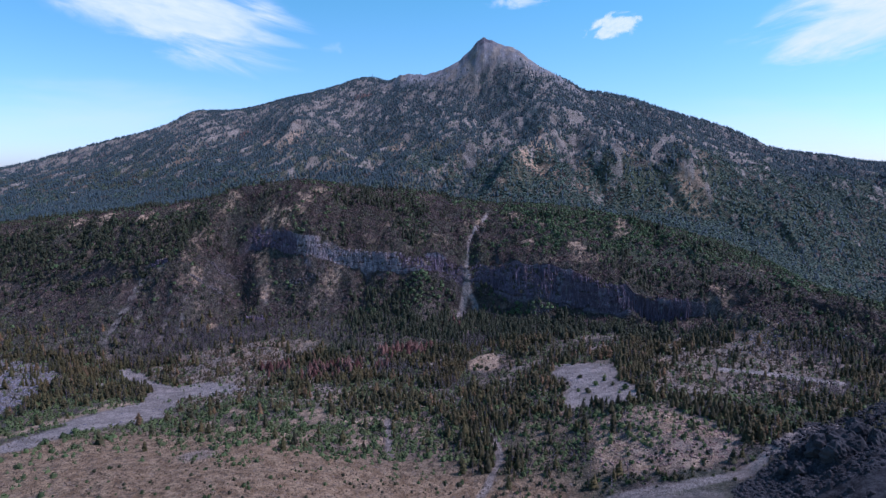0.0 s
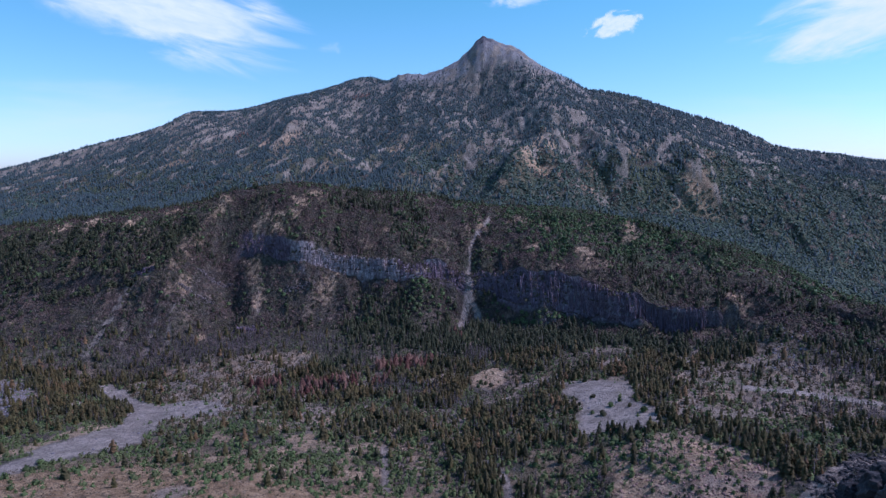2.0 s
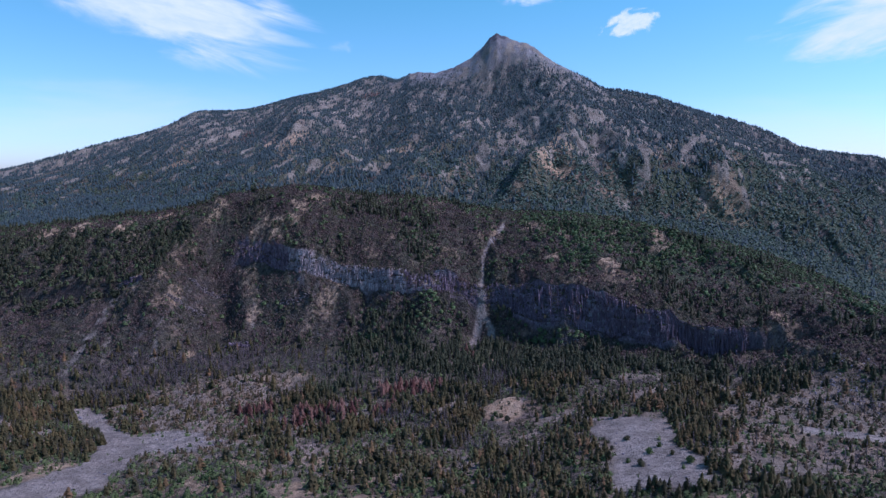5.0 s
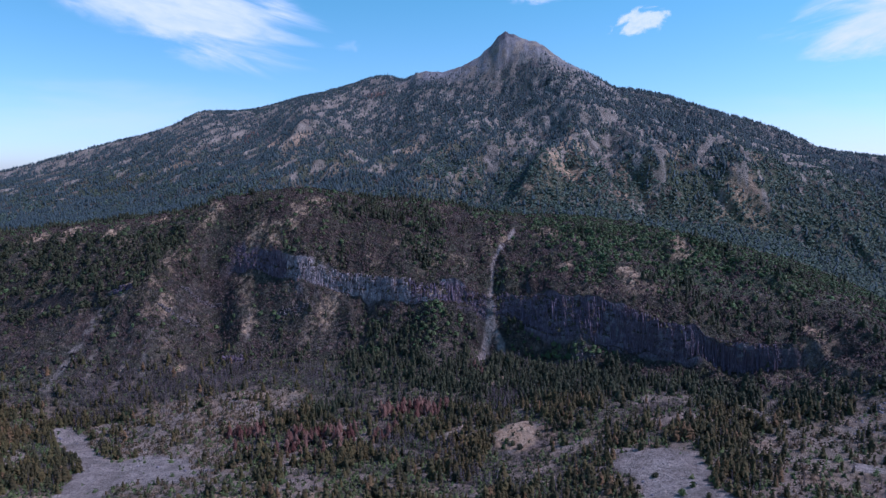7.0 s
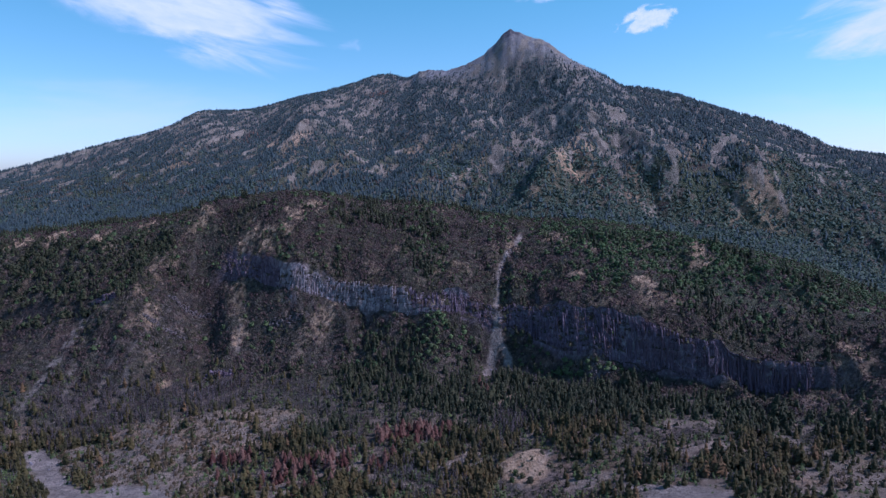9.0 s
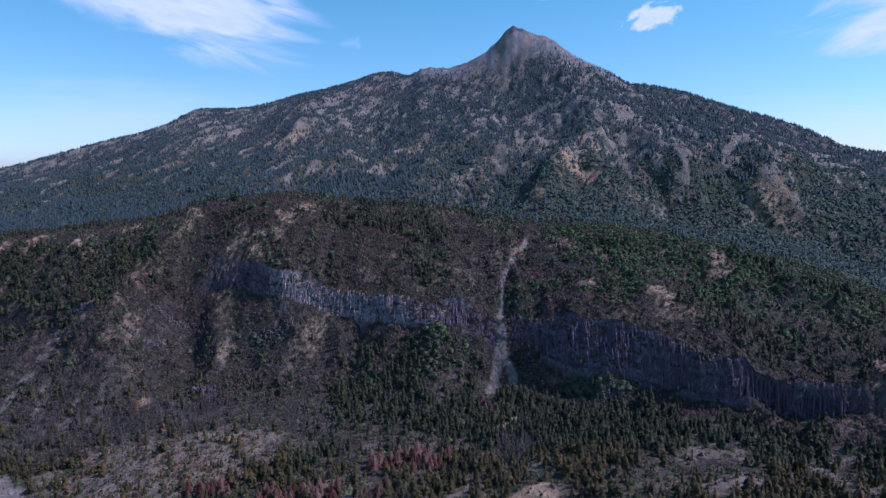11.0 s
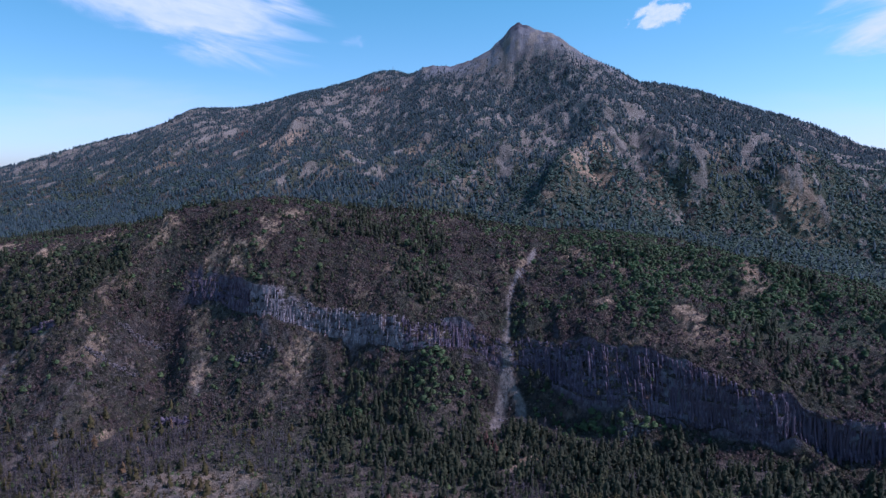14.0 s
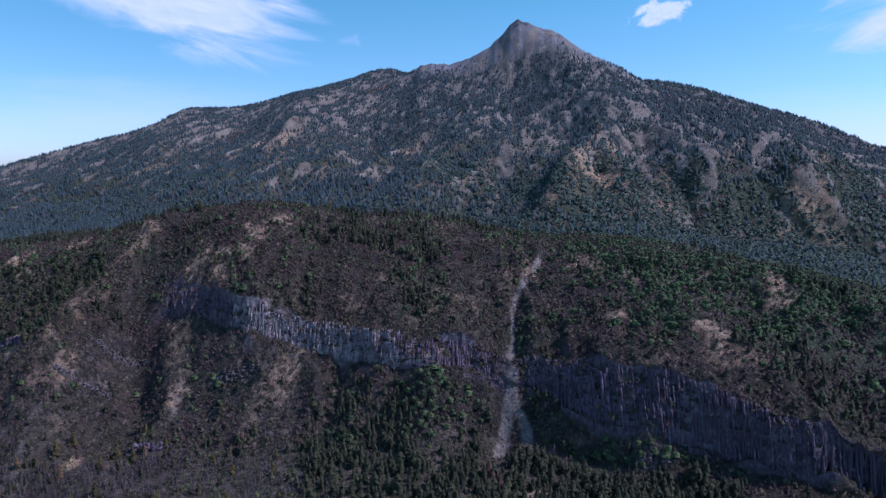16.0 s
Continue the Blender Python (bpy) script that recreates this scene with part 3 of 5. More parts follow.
    c["lava"] = np.maximum(0.55 * old_flow, blot(x, y, near_line(x, y, LAVA_RIDGE)[0], 21, 0.2, 22, 9))
    flow = within(x, y, LAVA_FIELD, 7, 3, 16, 10)
    c["gravel"] = c["gravel"] * (1 - flow)
    c["lava"] = np.maximum(c["lava"], flow)
    gold = (1 - step(455, 520, y + 0.35 * np.abs(x + 200) + 25 * fbm(x, y, 40, 3, 76))) * (1 - step(60, 110, x)) * step(1.2, 1.6, v)
    c["grass"] = np.maximum(gold, 0.35 * step(0.1, 0.4, fbm(x, y, 30, 4, 77)) * (1 - step(4.2, 4.8, v)) * step(2, 2.2, v))
    summit = np.hypot(x - PEAK[0], (y - PEAK[1]) * 0.6) + 90 * fbm(x, y, 120, 3, 79)
    c["alpine"] = np.maximum(0.4 * step(10.8, 12.2, v + 0.3 * fbm(x, y, 160, 4, 78)), step(12.15, 12.75, v + 0.25 * fbm(x, y, 160, 4, 78)) * (1 - step(330, 560, summit)))
    top = np.hypot((x - PEAK[0] - 6) / 52, (y - PEAK[1]) / 150) + 0.5 * fbm(x, y * 0.5, 40, 4, 110, 0.6)
    notch = np.hypot((x + 150) / 60, (y - 2990) / 80) + 0.5 * fbm(x, y, 40, 3, 111)
    c["crag"] = np.maximum(1 - step(0.75, 1.05, top), 0.8 * (1 - step(0.7, 1.1, notch))) * step(12.4, 12.7, v)
    c["herb"] = np.clip(0.45 + 0.4 * fbm(x, y, 120, 3, 80) + 0.35 * step(300, 700, x) * step(7, 8, v) + 0.45 * step(9, 10, v) * (1 - 0.5 * upper_left), 0, 1)
    leafy = step(0.06, 0.20, x / spread(y) + 0.05 * fbm(x, y, 40, 2, 98)) * step(7.05, 7.4, v) * (1 - step(8.8, 9.4, v))
    c["herb"] = np.maximum(c["herb"], leafy)
    c["pale_band"] = step(-225, -205, x + 12 * fbm(x, y, 12, 2, 85)) * (1 - step(-60, 30, x)) * (0.55 + 0.45 * fbm(x, y, 30, 2, 86)) * (1 - step(7.2, 7.5, v)) * step(5.7, 5.9, v)
    east_scree = step(5.25, 5.45, v) * (1 - step(6.7, 7.0, v)) * step(0.27, 0.32, b) * (1 - step(0.42, 0.45, b)) * step(-0.3, 0.2, fbm(x, y, 20, 3, 122))
    c["earth"] = np.maximum(c["earth"], 0.25 * east_scree)
    c["rocky"] = np.maximum(0.6 * east_scree, np.maximum(0.9 * (1 - step(8, 20, np.hypot(x - 122, y - 812))), 0.36 * step(5.15, 5.4, v) * (1 - step(6.0, 6.2, v)) * (1 - step(-60, 0, x)) * (0.5 + 0.5 * step(-0.1, 0.3, 0.5 * bluff_rib + fbm(x, y, 40, 3, 87)))))
    wall_ = step(5.8, 6.0, v) * (1 - step(7.0, 7.15, v)) * step(-0.30, -0.27, b) * (1 - step(0.33, 0.42, b))
    c["cliff"] = (0.15 + 0.85 * wall_) * step(4.9, 5.4, v) * (1 - step(8.6, 9.4, v))
    c["bluff"] = step(4.9, 5.4, v + 0.15 * fbm(x, y, 25, 3, 83)) * (1 - step(8.6, 9.4, v)) * (1 - 0.85 * leafy)
    return c


COVER = covers(GX, GY, GV, RIB, RIBLET, BLUFF_RIB)


def mesh_of(name, verts, tris, material, plant=None):
    """A mesh from arrays; plant: a number from 0 to 1 for each vertex, alike within one plant."""
    me = bpy.data.meshes.new(name)
    n = tris.shape[1]
    me.vertices.add(len(verts))
    me.vertices.foreach_set("co", np.ascontiguousarray(verts, np.float32).ravel())
    me.loops.add(tris.size)
    me.loops.foreach_set("vertex_index", np.ascontiguousarray(tris, np.int32).ravel())
    me.polygons.add(len(tris))
    me.polygons.foreach_set("loop_start", np.arange(0, tris.size, n, dtype=np.int32))
    me.materials.append(material)
    me.update(calc_edges=True)
    if plant is not None:
        me.attributes.new("plant", "FLOAT", "POINT").data.foreach_set("value", np.ascontiguousarray(np.broadcast_to(plant, len(verts)), np.float32))
    return me


def build_ground():
    rows, cols = GX.shape
    i = np.arange(rows * cols).reshape(rows, cols)
    quads = np.stack([i[:-1, :-1], i[:-1, 1:], i[1:, 1:], i[1:, :-1]], -1).reshape(-1, 4)
    me = mesh_of("ground", np.stack([GX, GY, GZ], -1).reshape(-1, 3), quads, M_GROUND)
    for key, values in COVER.items():
        me.attributes.new(key, "FLOAT", "POINT").data.foreach_set("value", np.ascontiguousarray(values, np.float32).ravel())
    smooth = np.ones((rows - 1, cols - 1), bool)
    smooth[on_face[:-1, :-1] > 0.5] = False
    me.polygons.foreach_set("use_smooth", smooth.ravel())
    tagged(new("ground", me), "volcanic valley, cliffed bluff and high mountain with sparse dry cover", "ground", kind="structure")


build_ground()

# ---- woods ----
rng = np.random.default_rng(7)
RED_BELT = [(-180, 694), (-150, 674), (-113, 662), (-88, 684), (-60, 714), (-33, 732)]


def conifer_proto(seed, tiers=3, tufts=16, slim=0.2, sides=5, bottom=0.04):
    """Ragged conifer crown, 1 high: a few dark inner cones with drooping tufts standing out of them."""
    r = np.random.default_rng(seed)
    v, f = [], []
    for k in range(tiers):
        lo = bottom + (1 - bottom) * 0.9 * k / tiers
        hi = 1.0 if k == tiers - 1 else lo + (1 - bottom) / tiers * 1.7
        i = len(v)
        v.append((r.normal(0, 0.02), r.normal(0, 0.02), hi))
        for a in 2 * np.pi * (np.arange(sides) + 0.7 * r.random(sides)) / sides:
            q = slim * (1 - k / tiers) ** 0.7 * (0.55 + 0.5 * r.random())
            v.append((q * np.cos(a), q * np.sin(a), lo + r.normal(0, 0.025)))
        f += [(i, i + 1 + n, i + 1 + (n + 1) % sides) for n in range(sides)]
    for _ in range(tufts):
        h, a = 0.06 + 0.86 * r.random() ** 0.9, 2 * np.pi * r.random()
        q = slim * (1.05 - h) ** 0.6
        d, s = np.array((np.cos(a), np.sin(a), 0)), np.array((-np.sin(a), np.cos(a), 0))
        up = np.array((0, 0, 1.0))
        w = slim * (0.30 + 0.25 * r.random()) * (1.15 - 0.6 * h)
        i = len(v)
        root = d * q * 0.35 + up * (h + 0.05)
        v += [root + s * w, root - s * w + up * r.normal(0, 0.03), d * q * (0.95 + 0.45 * r.random()) + up * (h - 0.02 - 0.07 * r.random())]
        f.append((i, i + 1, i + 2))
    return np.array(v), np.array(f)


def leafy_proto(seed, rings=2, sides=5, leaves=10, size=0.34):
    """Uneven broad crown or bush, 1 high and about 1 wide: a lumpy core under loose leaf clumps."""
    r = np.random.default_rng(seed)
    v, f = [], []
    for k in range(rings):
        h, q0 = ((0.05, 0.40), (0.58, 0.34), (0.80, 0.22))[k]
        for a in 2 * np.pi * (np.arange(sides) + 0.5 * k + 0.6 * r.random(sides)) / sides:
            q = q0 * (0.6 + 0.7 * r.random())
            v.append((q * np.cos(a), q * np.sin(a), h + r.normal(0, 0.08)))
    v.append((r.normal(0, 0.08), r.normal(0, 0.08), 0.88))
    for k in range(rings - 1):
        for n in range(sides):
            i, j = sides * k + n, sides * k + (n + 1) % sides
            f += [(i, j, j + sides), (i, j + sides, i + sides)]
    f += [(sides * (rings - 1) + n, sides * (rings - 1) + (n + 1) % sides, len(v) - 1) for n in range(sides)]
    for _ in range(leaves):
        a, h = r.random() * 2 * np.pi, r.random() ** 0.7
        rad = 0.48 * np.sqrt(max(0.06, 1 - h * h)) * (0.75 + 0.4 * r.random())
        c = np.array((rad * np.cos(a), rad * np.sin(a), 0.10 + 0.85 * h))
        m = np.linalg.qr(r.normal(size=(3, 3)))[0]
        i = len(v)
        for p in ((-0.5, -0.35, 0), (0.55, -0.3, 0.1), (0.05, 0.55, -0.05)):
            v.append(c + m @ np.array(p) * size * (0.7 + 0.6 * r.random()))
        f.append((i, i + 1, i + 2))
    return np.array(v), np.array(f)


def snag_proto(seed, limbs=9):
    """Leafless dead tree, 1 high: thin tapered stem and bare limbs."""
    r = np.random.default_rng(seed)
    v, f = [], []

    def spike(p, q, w):
        k = len(v)
        d = np.array(q) - p
        s = np.cross(d, (0.3, 0.5, 0.8))
        s = s / np.linalg.norm(s) * w
        t = np.cross(d, s)
        t = t / np.linalg.norm(t) * w
        v.extend([p + s, p - 0.5 * s + 0.87 * t, p - 0.5 * s - 0.87 * t, np.array(q)])
        f.extend([(k, k + 1, k + 3), (k + 1, k + 2, k + 3), (k + 2, k, k + 3)])
    spike(np.zeros(3), np.array((r.normal(0, 0.03), r.normal(0, 0.03), 1.0)), 0.032)
    for _ in range(limbs):
        h, a = 0.3 + 0.6 * r.random(), r.random() * 2 * np.pi
        reach = 0.24 * (1.1 - h) + 0.04
        spike(np.array((0, 0, h)), np.array((reach * np.cos(a), reach * np.sin(a), h + 0.02 + 0.10 * r.random())), 0.022)
    return np.array(v), np.array(f)


CY, CX, CZ, CV = [0.25 * (g[:-1, :-1] + g[1:, :-1] + g[:-1, 1:] + g[1:, 1:]) for g in (GY, GX, GZ, GV)]
_e1 = np.stack([g[:-1, 1:] - g[:-1, :-1] for g in (GX, GY)], -1)
_e2 = np.stack([g[1:, :-1] - g[:-1, :-1] for g in (GX, GY)], -1)
CAREA = np.abs(_e1[..., 0] * _e2[..., 1] - _e1[..., 1] * _e2[..., 0])
CRISE = np.abs(GZ[1:, :-1] - GZ[:-1, :-1]) / np.maximum(np.abs(GY[1:, :-1] - GY[:-1, :-1]), 0.05)
CB = np.broadcast_to(0.5 * (bearing[1:] + bearing[:-1]), CX.shape)
CC = {k: 0.25 * (g[:-1, :-1] + g[1:, :-1] + g[:-1, 1:] + g[1:, 1:]) for k, g in COVER.items()}
seen = (np.abs(CB) < 0.74) * (CV > 1.9) * (CV < 13.12)


def scatter(density):
    """Random places on the ground for a number per square metre, cell by cell."""
    n = rng.poisson(np.clip(density, 0, None) * CAREA * seen)
    cell = np.repeat(np.arange(n.size), n.ravel())
    r, c = np.unravel_index(cell, n.shape)
    s, t = rng.random(len(cell)), rng.random(len(cell))
    out = [(g[r, c] * (1 - s) + g[r, c + 1] * s) * (1 - t) + (g[r + 1, c] * (1 - s) + g[r + 1, c + 1] * s) * t for g in (GX, GY, GZ)]
    return np.stack(out, -1)


def stand(name, places, protos, tall, wide, material, label, category, sink=0.3):
    """One mesh of many plants: each place takes a proto, turned and scaled."""
    verts, tris, tone, base_ = [], [], [], 0
    one = rng.random(len(places))
    pick = rng.integers(0, len(protos), len(places))
    height = tall[0] + (tall[1] - tall[0]) * rng.beta(1.5, 1.9, len(places))
    width = height * rng.uniform(*wide, len(places))
    turn_ = rng.uniform(0, 2 * np.pi, len(places))
    for k, (pv, pf) in enumerate(protos):
        at = np.flatnonzero(pick == k)
        if not len(at):
            continue
        c, s = np.cos(turn_[at])[:, None], np.sin(turn_[at])[:, None]
        x = (pv[:, 0] * c - pv[:, 1] * s) * width[at][:, None] + places[at, 0][:, None]
        y = (pv[:, 0] * s + pv[:, 1] * c) * width[at][:, None] + places[at, 1][:, None]
        z = pv[:, 2] * height[at][:, None] + places[at, 2][:, None] - sink
        verts.append(np.stack([x, y, z], -1).reshape(-1, 3))
        tris.append((pf[None] + (np.arange(len(at)) * len(pv))[:, None, None]).reshape(-1, 3) + base_)
        tone.append(np.repeat(one[at], len(pv)))
        base_ += len(at) * len(pv)
    me = mesh_of(name, np.concatenate(verts), np.concatenate(tris), material, np.concatenate(tone))
    return tagged(new(name, me), label, category, kind="stuff")


PINES = [conifer_proto(s, 3, 16, 0.25 + 0.04 * (s % 3)) for s in range(8)]
FIRS = [conifer_proto(20 + s, 1, 4, 0.24 + 0.04 * (s % 3), 4) for s in range(8)]
OAKS = [leafy_proto(30 + s, 2, 5, 10) for s in range(8)]
BUSHES = [leafy_proto(40 + s, 2, 6, 14, 0.30) for s in range(6)]
SCRUB = [leafy_proto(50 + s, 1, 5, 4, 0.40) for s in range(8)]
SNAGS = [snag_proto(60 + s) for s in range(5)]

def round_spot(x, y, r, flat_=1.0):
    """1 near a place, fading out at the distance r."""
    return 1 - step(0.55 * r, 1.15 * r, np.hypot(CX - x, (CY - y) * flat_))


steep_free = 1 - step(0.9, 1.8, CRISE)
open_ = np.clip(1.25 - 1.6 * CC["gravel"], 0, 1) * (1 - 0.85 * CC["earth"]) * (1 - CC["lava"]) * steep_free * step(16, 26, np.hypot(CX - 46, (CY - 645) * 0.55))
clump = step(-0.20, 0.08, 0.6 * fbm(CX, CY, 75, 3, 103) + 0.7 * fbm(CX, CY, 26, 4, 90))
mound = np.maximum(round_spot(-20, 872, 34, 0.8), 1 - step(0.7, 1.1, np.hypot((CX - 100) / 62, (CY - 832 + 0.35 * (CX - 100)) / 30)))
foot_wood = step(4.5, 4.75, CV) * (1 - step(5.35, 5.75, CV + 0.2 * fbm(CX, CY, 30, 3, 97))) * step(-140, -100, CX) * (1 - step(120, 170, CX))
floor_ = step(2.9, 3.3, CV + 0.3 * fbm(CX, CY, 45, 3, 91) + 0.95 * np.exp(-((CX - 48) / 38) ** 2) + 0.3 * np.exp(-((CX + 40) / 50) ** 2)) * (1 - step(5.0, 5.4, CV))
rise_ = within(CX, CY, EAST_RISE, 12, 5, 24, 6)
east_wood = step(45, 75, CX) * step(2.15, 2.35, CV) * (1 - step(4.0, 4.3, CV)) * (1 - rise_)
floor_ = np.maximum(floor_ * (1 - rise_), east_wood)
red_d = near_line(CX, CY, RED_BELT)[0]
red_zone = np.maximum(1 - step(14, 32, red_d + 8 * fbm(CX, CY, 20, 3, 100)), round_spot(8, 810, 15))
for sx, sy in ((-324, 2705), (-706, 2349)):
    red_zone = np.maximum(red_zone, 0.35 * (1 - step(18, 45, np.hypot(CX - sx, (CY - sy) * 0.6))))
snag_zone = np.zeros_like(CX)
for sx, sy, sr in ((-165, 826, 40), (-120, 800, 26), (-48, 656, 24), (-18, 632, 26), (12, 590, 22), (-365, 812, 50), (-300, 828, 40), (-240, 834, 36), (300, 500, 30), (330, 590, 40), (250, 510, 30), (40, 745, 24)):
    snag_zone = np.maximum(snag_zone, round_spot(sx, sy, sr))
pale_zone = np.maximum(within(CX, CY, PALE_WEST, 14, 8, 40, 3), within(CX, CY, PALE_EAST, 18, 8, 40, 4)) * (CV < 5.0) * (CY > 470)
thin = (1 - 0.93 * pale_zone) * (1 - 0.85 * step(4.4, 4.65, CV) * (1 - step(-175, -120, CX)))
near_thin = 1 - 0.75 * (1 - step(3.0, 3.5, CV + 0.25 * fbm(CX, CY, 30, 3, 108))) * (1 - step(-30, 20, CX))
foot_clear = step(7, 20, np.minimum(near_line(CX, CY, CHUTE_FOOT + [(18, 836)])[0], near_line(CX, CY, CHUTE_SIDE)[0] + 4))
foot_clear = foot_clear * step(4, 8, near_line(CX, CY, CHUTE)[0]) * step(0, 9, np.hypot(CX - 30, (CY - 890) * 0.25))
valley_pines = scatter(0.058 * near_thin * foot_clear * (1 - 0.95 * mound) * open_ * floor_ * (0.05 + 0.95 * clump) * thin * (1 - 0.85 * red_zone) * (1 - 0.75 * snag_zone)
                       + 0.0028 * open_ * step(2.3, 2.9, CV) * (1 - step(5, 5.3, CV)) + 0.002 * open_ * pale_zone)
stand("foot_wood", scatter(0.034 * foot_clear * (1 - 0.95 * mound) * (0.3 + 0.7 * step(-0.2, 0.1, fbm(CX, CY, 26, 4, 101))) * foot_wood * open_), PINES, (5, 15), (0.9, 1.25), M_FIR, "dense dark conifers at the foot of the bluff", "conifer wood")
near_ones = np.flatnonzero((np.abs(valley_pines[:, 0] - 10) < 190) & (valley_pines[:, 1] > 395) & (valley_pines[:, 1] < 640))
near_ones = near_ones[np.argsort(valley_pines[near_ones, 1])][:290]
single_pines = valley_pines[near_ones]
valley_pines = np.delete(valley_pines, near_ones, 0)
under_bluff = (valley_pines[:, 1] > 735 - 0.3 * np.clip(valley_pines[:, 0] - 60, 0, 300)) & (valley_pines[:, 0] > -135)
stand("foot_wood", valley_pines[under_bluff], PINES, (4, 13), (0.9, 1.3), M_FIR, "close-grown dark conifers between valley and bluff", "conifer wood")
valley_pines = valley_pines[~under_bluff]
far_half = valley_pines[:, 1] > 600
stand("pine_wood", valley_pines[~far_half], PINES, (3, 12), (0.95, 1.4), M_PINE, "dense dark green pines covering the near valley floor", "pine wood")
stand("pine_wood", valley_pines[far_half], PINES, (3.5, 13), (0.95, 1.35), M_PINE, "dense dark green pines before the foot of the bluff", "pine wood")
red_pines = scatter(0.042 * red_zone * (0.1 + 0.9 * step(-0.15, 0.15, fbm(CX, CY, 22, 3, 102))))
far_red = red_pines[:, 1] > 1500
stand("dead_fir_grove", red_pines[far_red], FIRS, (6, 12), (1.0, 1.5), M_RED, "small groves of rust-red dead firs high up", "dead firs")
red_pines = red_pines[~far_red][:290]
stand("dead_trees", scatter(0.010 * rise_ * open_ + 0.080 * snag_zone * open_ * (0.4 + 0.6 * clump) + 0.006 * floor_ * open_), SNAGS, (5, 12), (0.9, 1.3), M_SNAG,
      "bare grey dead trees standing among the pines", "dead trees")
bushes = scatter((1 - 0.5 * CC["grass"]) * 0.046 * open_ * step(2.2, 2.7, CV + 0.5 * fbm(CX, CY, 30, 3, 92)) * (1 - step(3.6, 4.6, CV))
                 + 0.005 * open_ * step(2, 2.1, CV) * (1 - step(5, 5.3, CV))
                 + 0.07 * (1 - step(3, 9, near_line(CX, CY, [(92, 382), (125, 371), (152, 361)])[0])) * (1 - CC["gravel"])
                 + 0.05 * open_ * (1 - step(0.7, 1.2, np.hypot((CX + 85) / 115, (CY - 458) / 36) + 0.4 * fbm(CX, CY, 22, 3, 104)))
                 + 0.004 * pale_zone + 0.034 * rise_ * (0.4 + 0.6 * clump) + 0.020 * (1 - step(-60, 0, CX)) * step(2.45, 2.8, CV) * (1 - step(3.2, 3.6, CV)) * open_ + 0.012 * floor_ * open_ * (1 - pale_zone)
                 + 0.0022 * (CC["gravel"] > 0.7) * (CV > 3) * (CV < 4.6))
near_b = np.flatnonzero((np.abs(bushes[:, 0] + 20) < 200) & (bushes[:, 1] < 560))
near_b = near_b[np.argsort(bushes[near_b, 1])][:280]
single_bushes = bushes[near_b]
bushes = np.delete(bushes, near_b, 0)
far_half = bushes[:, 1] > 540
stand("valley_scrub", bushes[~far_half], BUSHES[:3] + SCRUB, (1.0, 4.4), (1.0, 1.5), M_SHRUB, "low green bushes dotted over dry grass", "bushes")
stand("valley_scrub", bushes[far_half], SCRUB, (0.8, 4.2), (1.0, 1.5), M_SHRUB, "low green bushes dotted over pale gravel", "bushes")
pale_brush = (0.45 + 0.55 * clump) * (1 - step(0.75, 1, CC["gravel"]))
stand("dry_brush", scatter(0.032 * floor_ * np.clip(1 - 1.2 * CC["gravel"], 0, 1) * (1 - 0.7 * CC["earth"]) * (1 - pale_zone) + 0.020 * pale_zone * pale_brush), SCRUB, (1.1, 4.4), (0.9, 1.4), M_OLIVE, "dry olive brown brush between the valley pines", "brush")
stand("dry_brush", scatter((0.036 - 0.010 * (CX > 0)) * pale_zone * pale_brush), SCRUB, (1.1, 4.6), (0.9, 1.4), M_DRY, "parched tan brush over pale stony ground", "brush")

stand("dry_tufts", scatter(0.075 * CC["grass"] * (CV < 2.9) * (CY > 330)), SCRUB, (0.3, 1.1), (1.2, 2.2), M_DRY, "small brown tufts dotted over dry golden grass", "dry tufts", 0.1)

# the bluff: dark woods on its west flank and in a few stands, brown scrub, oak canopy on the east shoulder
slope_ = step(5.0, 5.3, CV) * (1 - step(8.6, 9.4, CV))
sheer = step(5.75, 5.95, CV) * (1 - step(7.02, 7.15, CV)) * step(-0.30, -0.27, CB) * (1 - step(0.33, 0.42, CB))
WEST = [(-362, 1062), (-370, 1000), (-380, 950), (-398, 925), (-450, 922), (-660, 950), (-740, 1080), (-560, 1072), (-470, 1052), (-405, 1062)]
west = within(CX, CY, WEST, 14, 8, 30, 5)
stands = np.zeros_like(CX)
for sx, sy, sr in ((-110, 1045, 62), (-40, 1060, 40), (-334, 986, 26), (-318, 975, 18), (-215, 880, 24), (-90, 905, 22), (75, 842, 34), (215, 845, 26), (360, 905, 60), (300, 960, 45), (150, 960, 40), (-290, 905, 12), (-60, 890, 18)):
    stands = np.maximum(stands, round_spot(sx, sy, sr, 0.8))
rocky = step(5.2, 5.4, CV) * (1 - step(6.0, 6.2, CV)) * (1 - step(-0.10, -0.04, CB))
patch_ = step(0.06, 0.26, fbm(CX, CY, 48, 5, 93, 0.62) + 0.12 * west + 0.30 * stands - 0.08)
green_ = np.clip(mound + step(0.07, 0.14, CB + 0.05 * fbm(CX, CY, 40, 2, 98)) * step(7.12, 7.4, CV + 0.12 * fbm(CX, CY, 22, 3, 113)), 0, 1)
oaks = step(-0.10, 0.14, fbm(CX, CY, 48, 5, 99, 0.62) + 0.10 * step(7.2, 7.6, CV) + 0.22 * west - 0.10)
apron = step(4.9, 5.2, CV) * (1 - step(5.75, 5.95, CV)) * step(-140, -90, CX) * (1 - step(130, 220, CX)) * (1 - CC["gravel"])
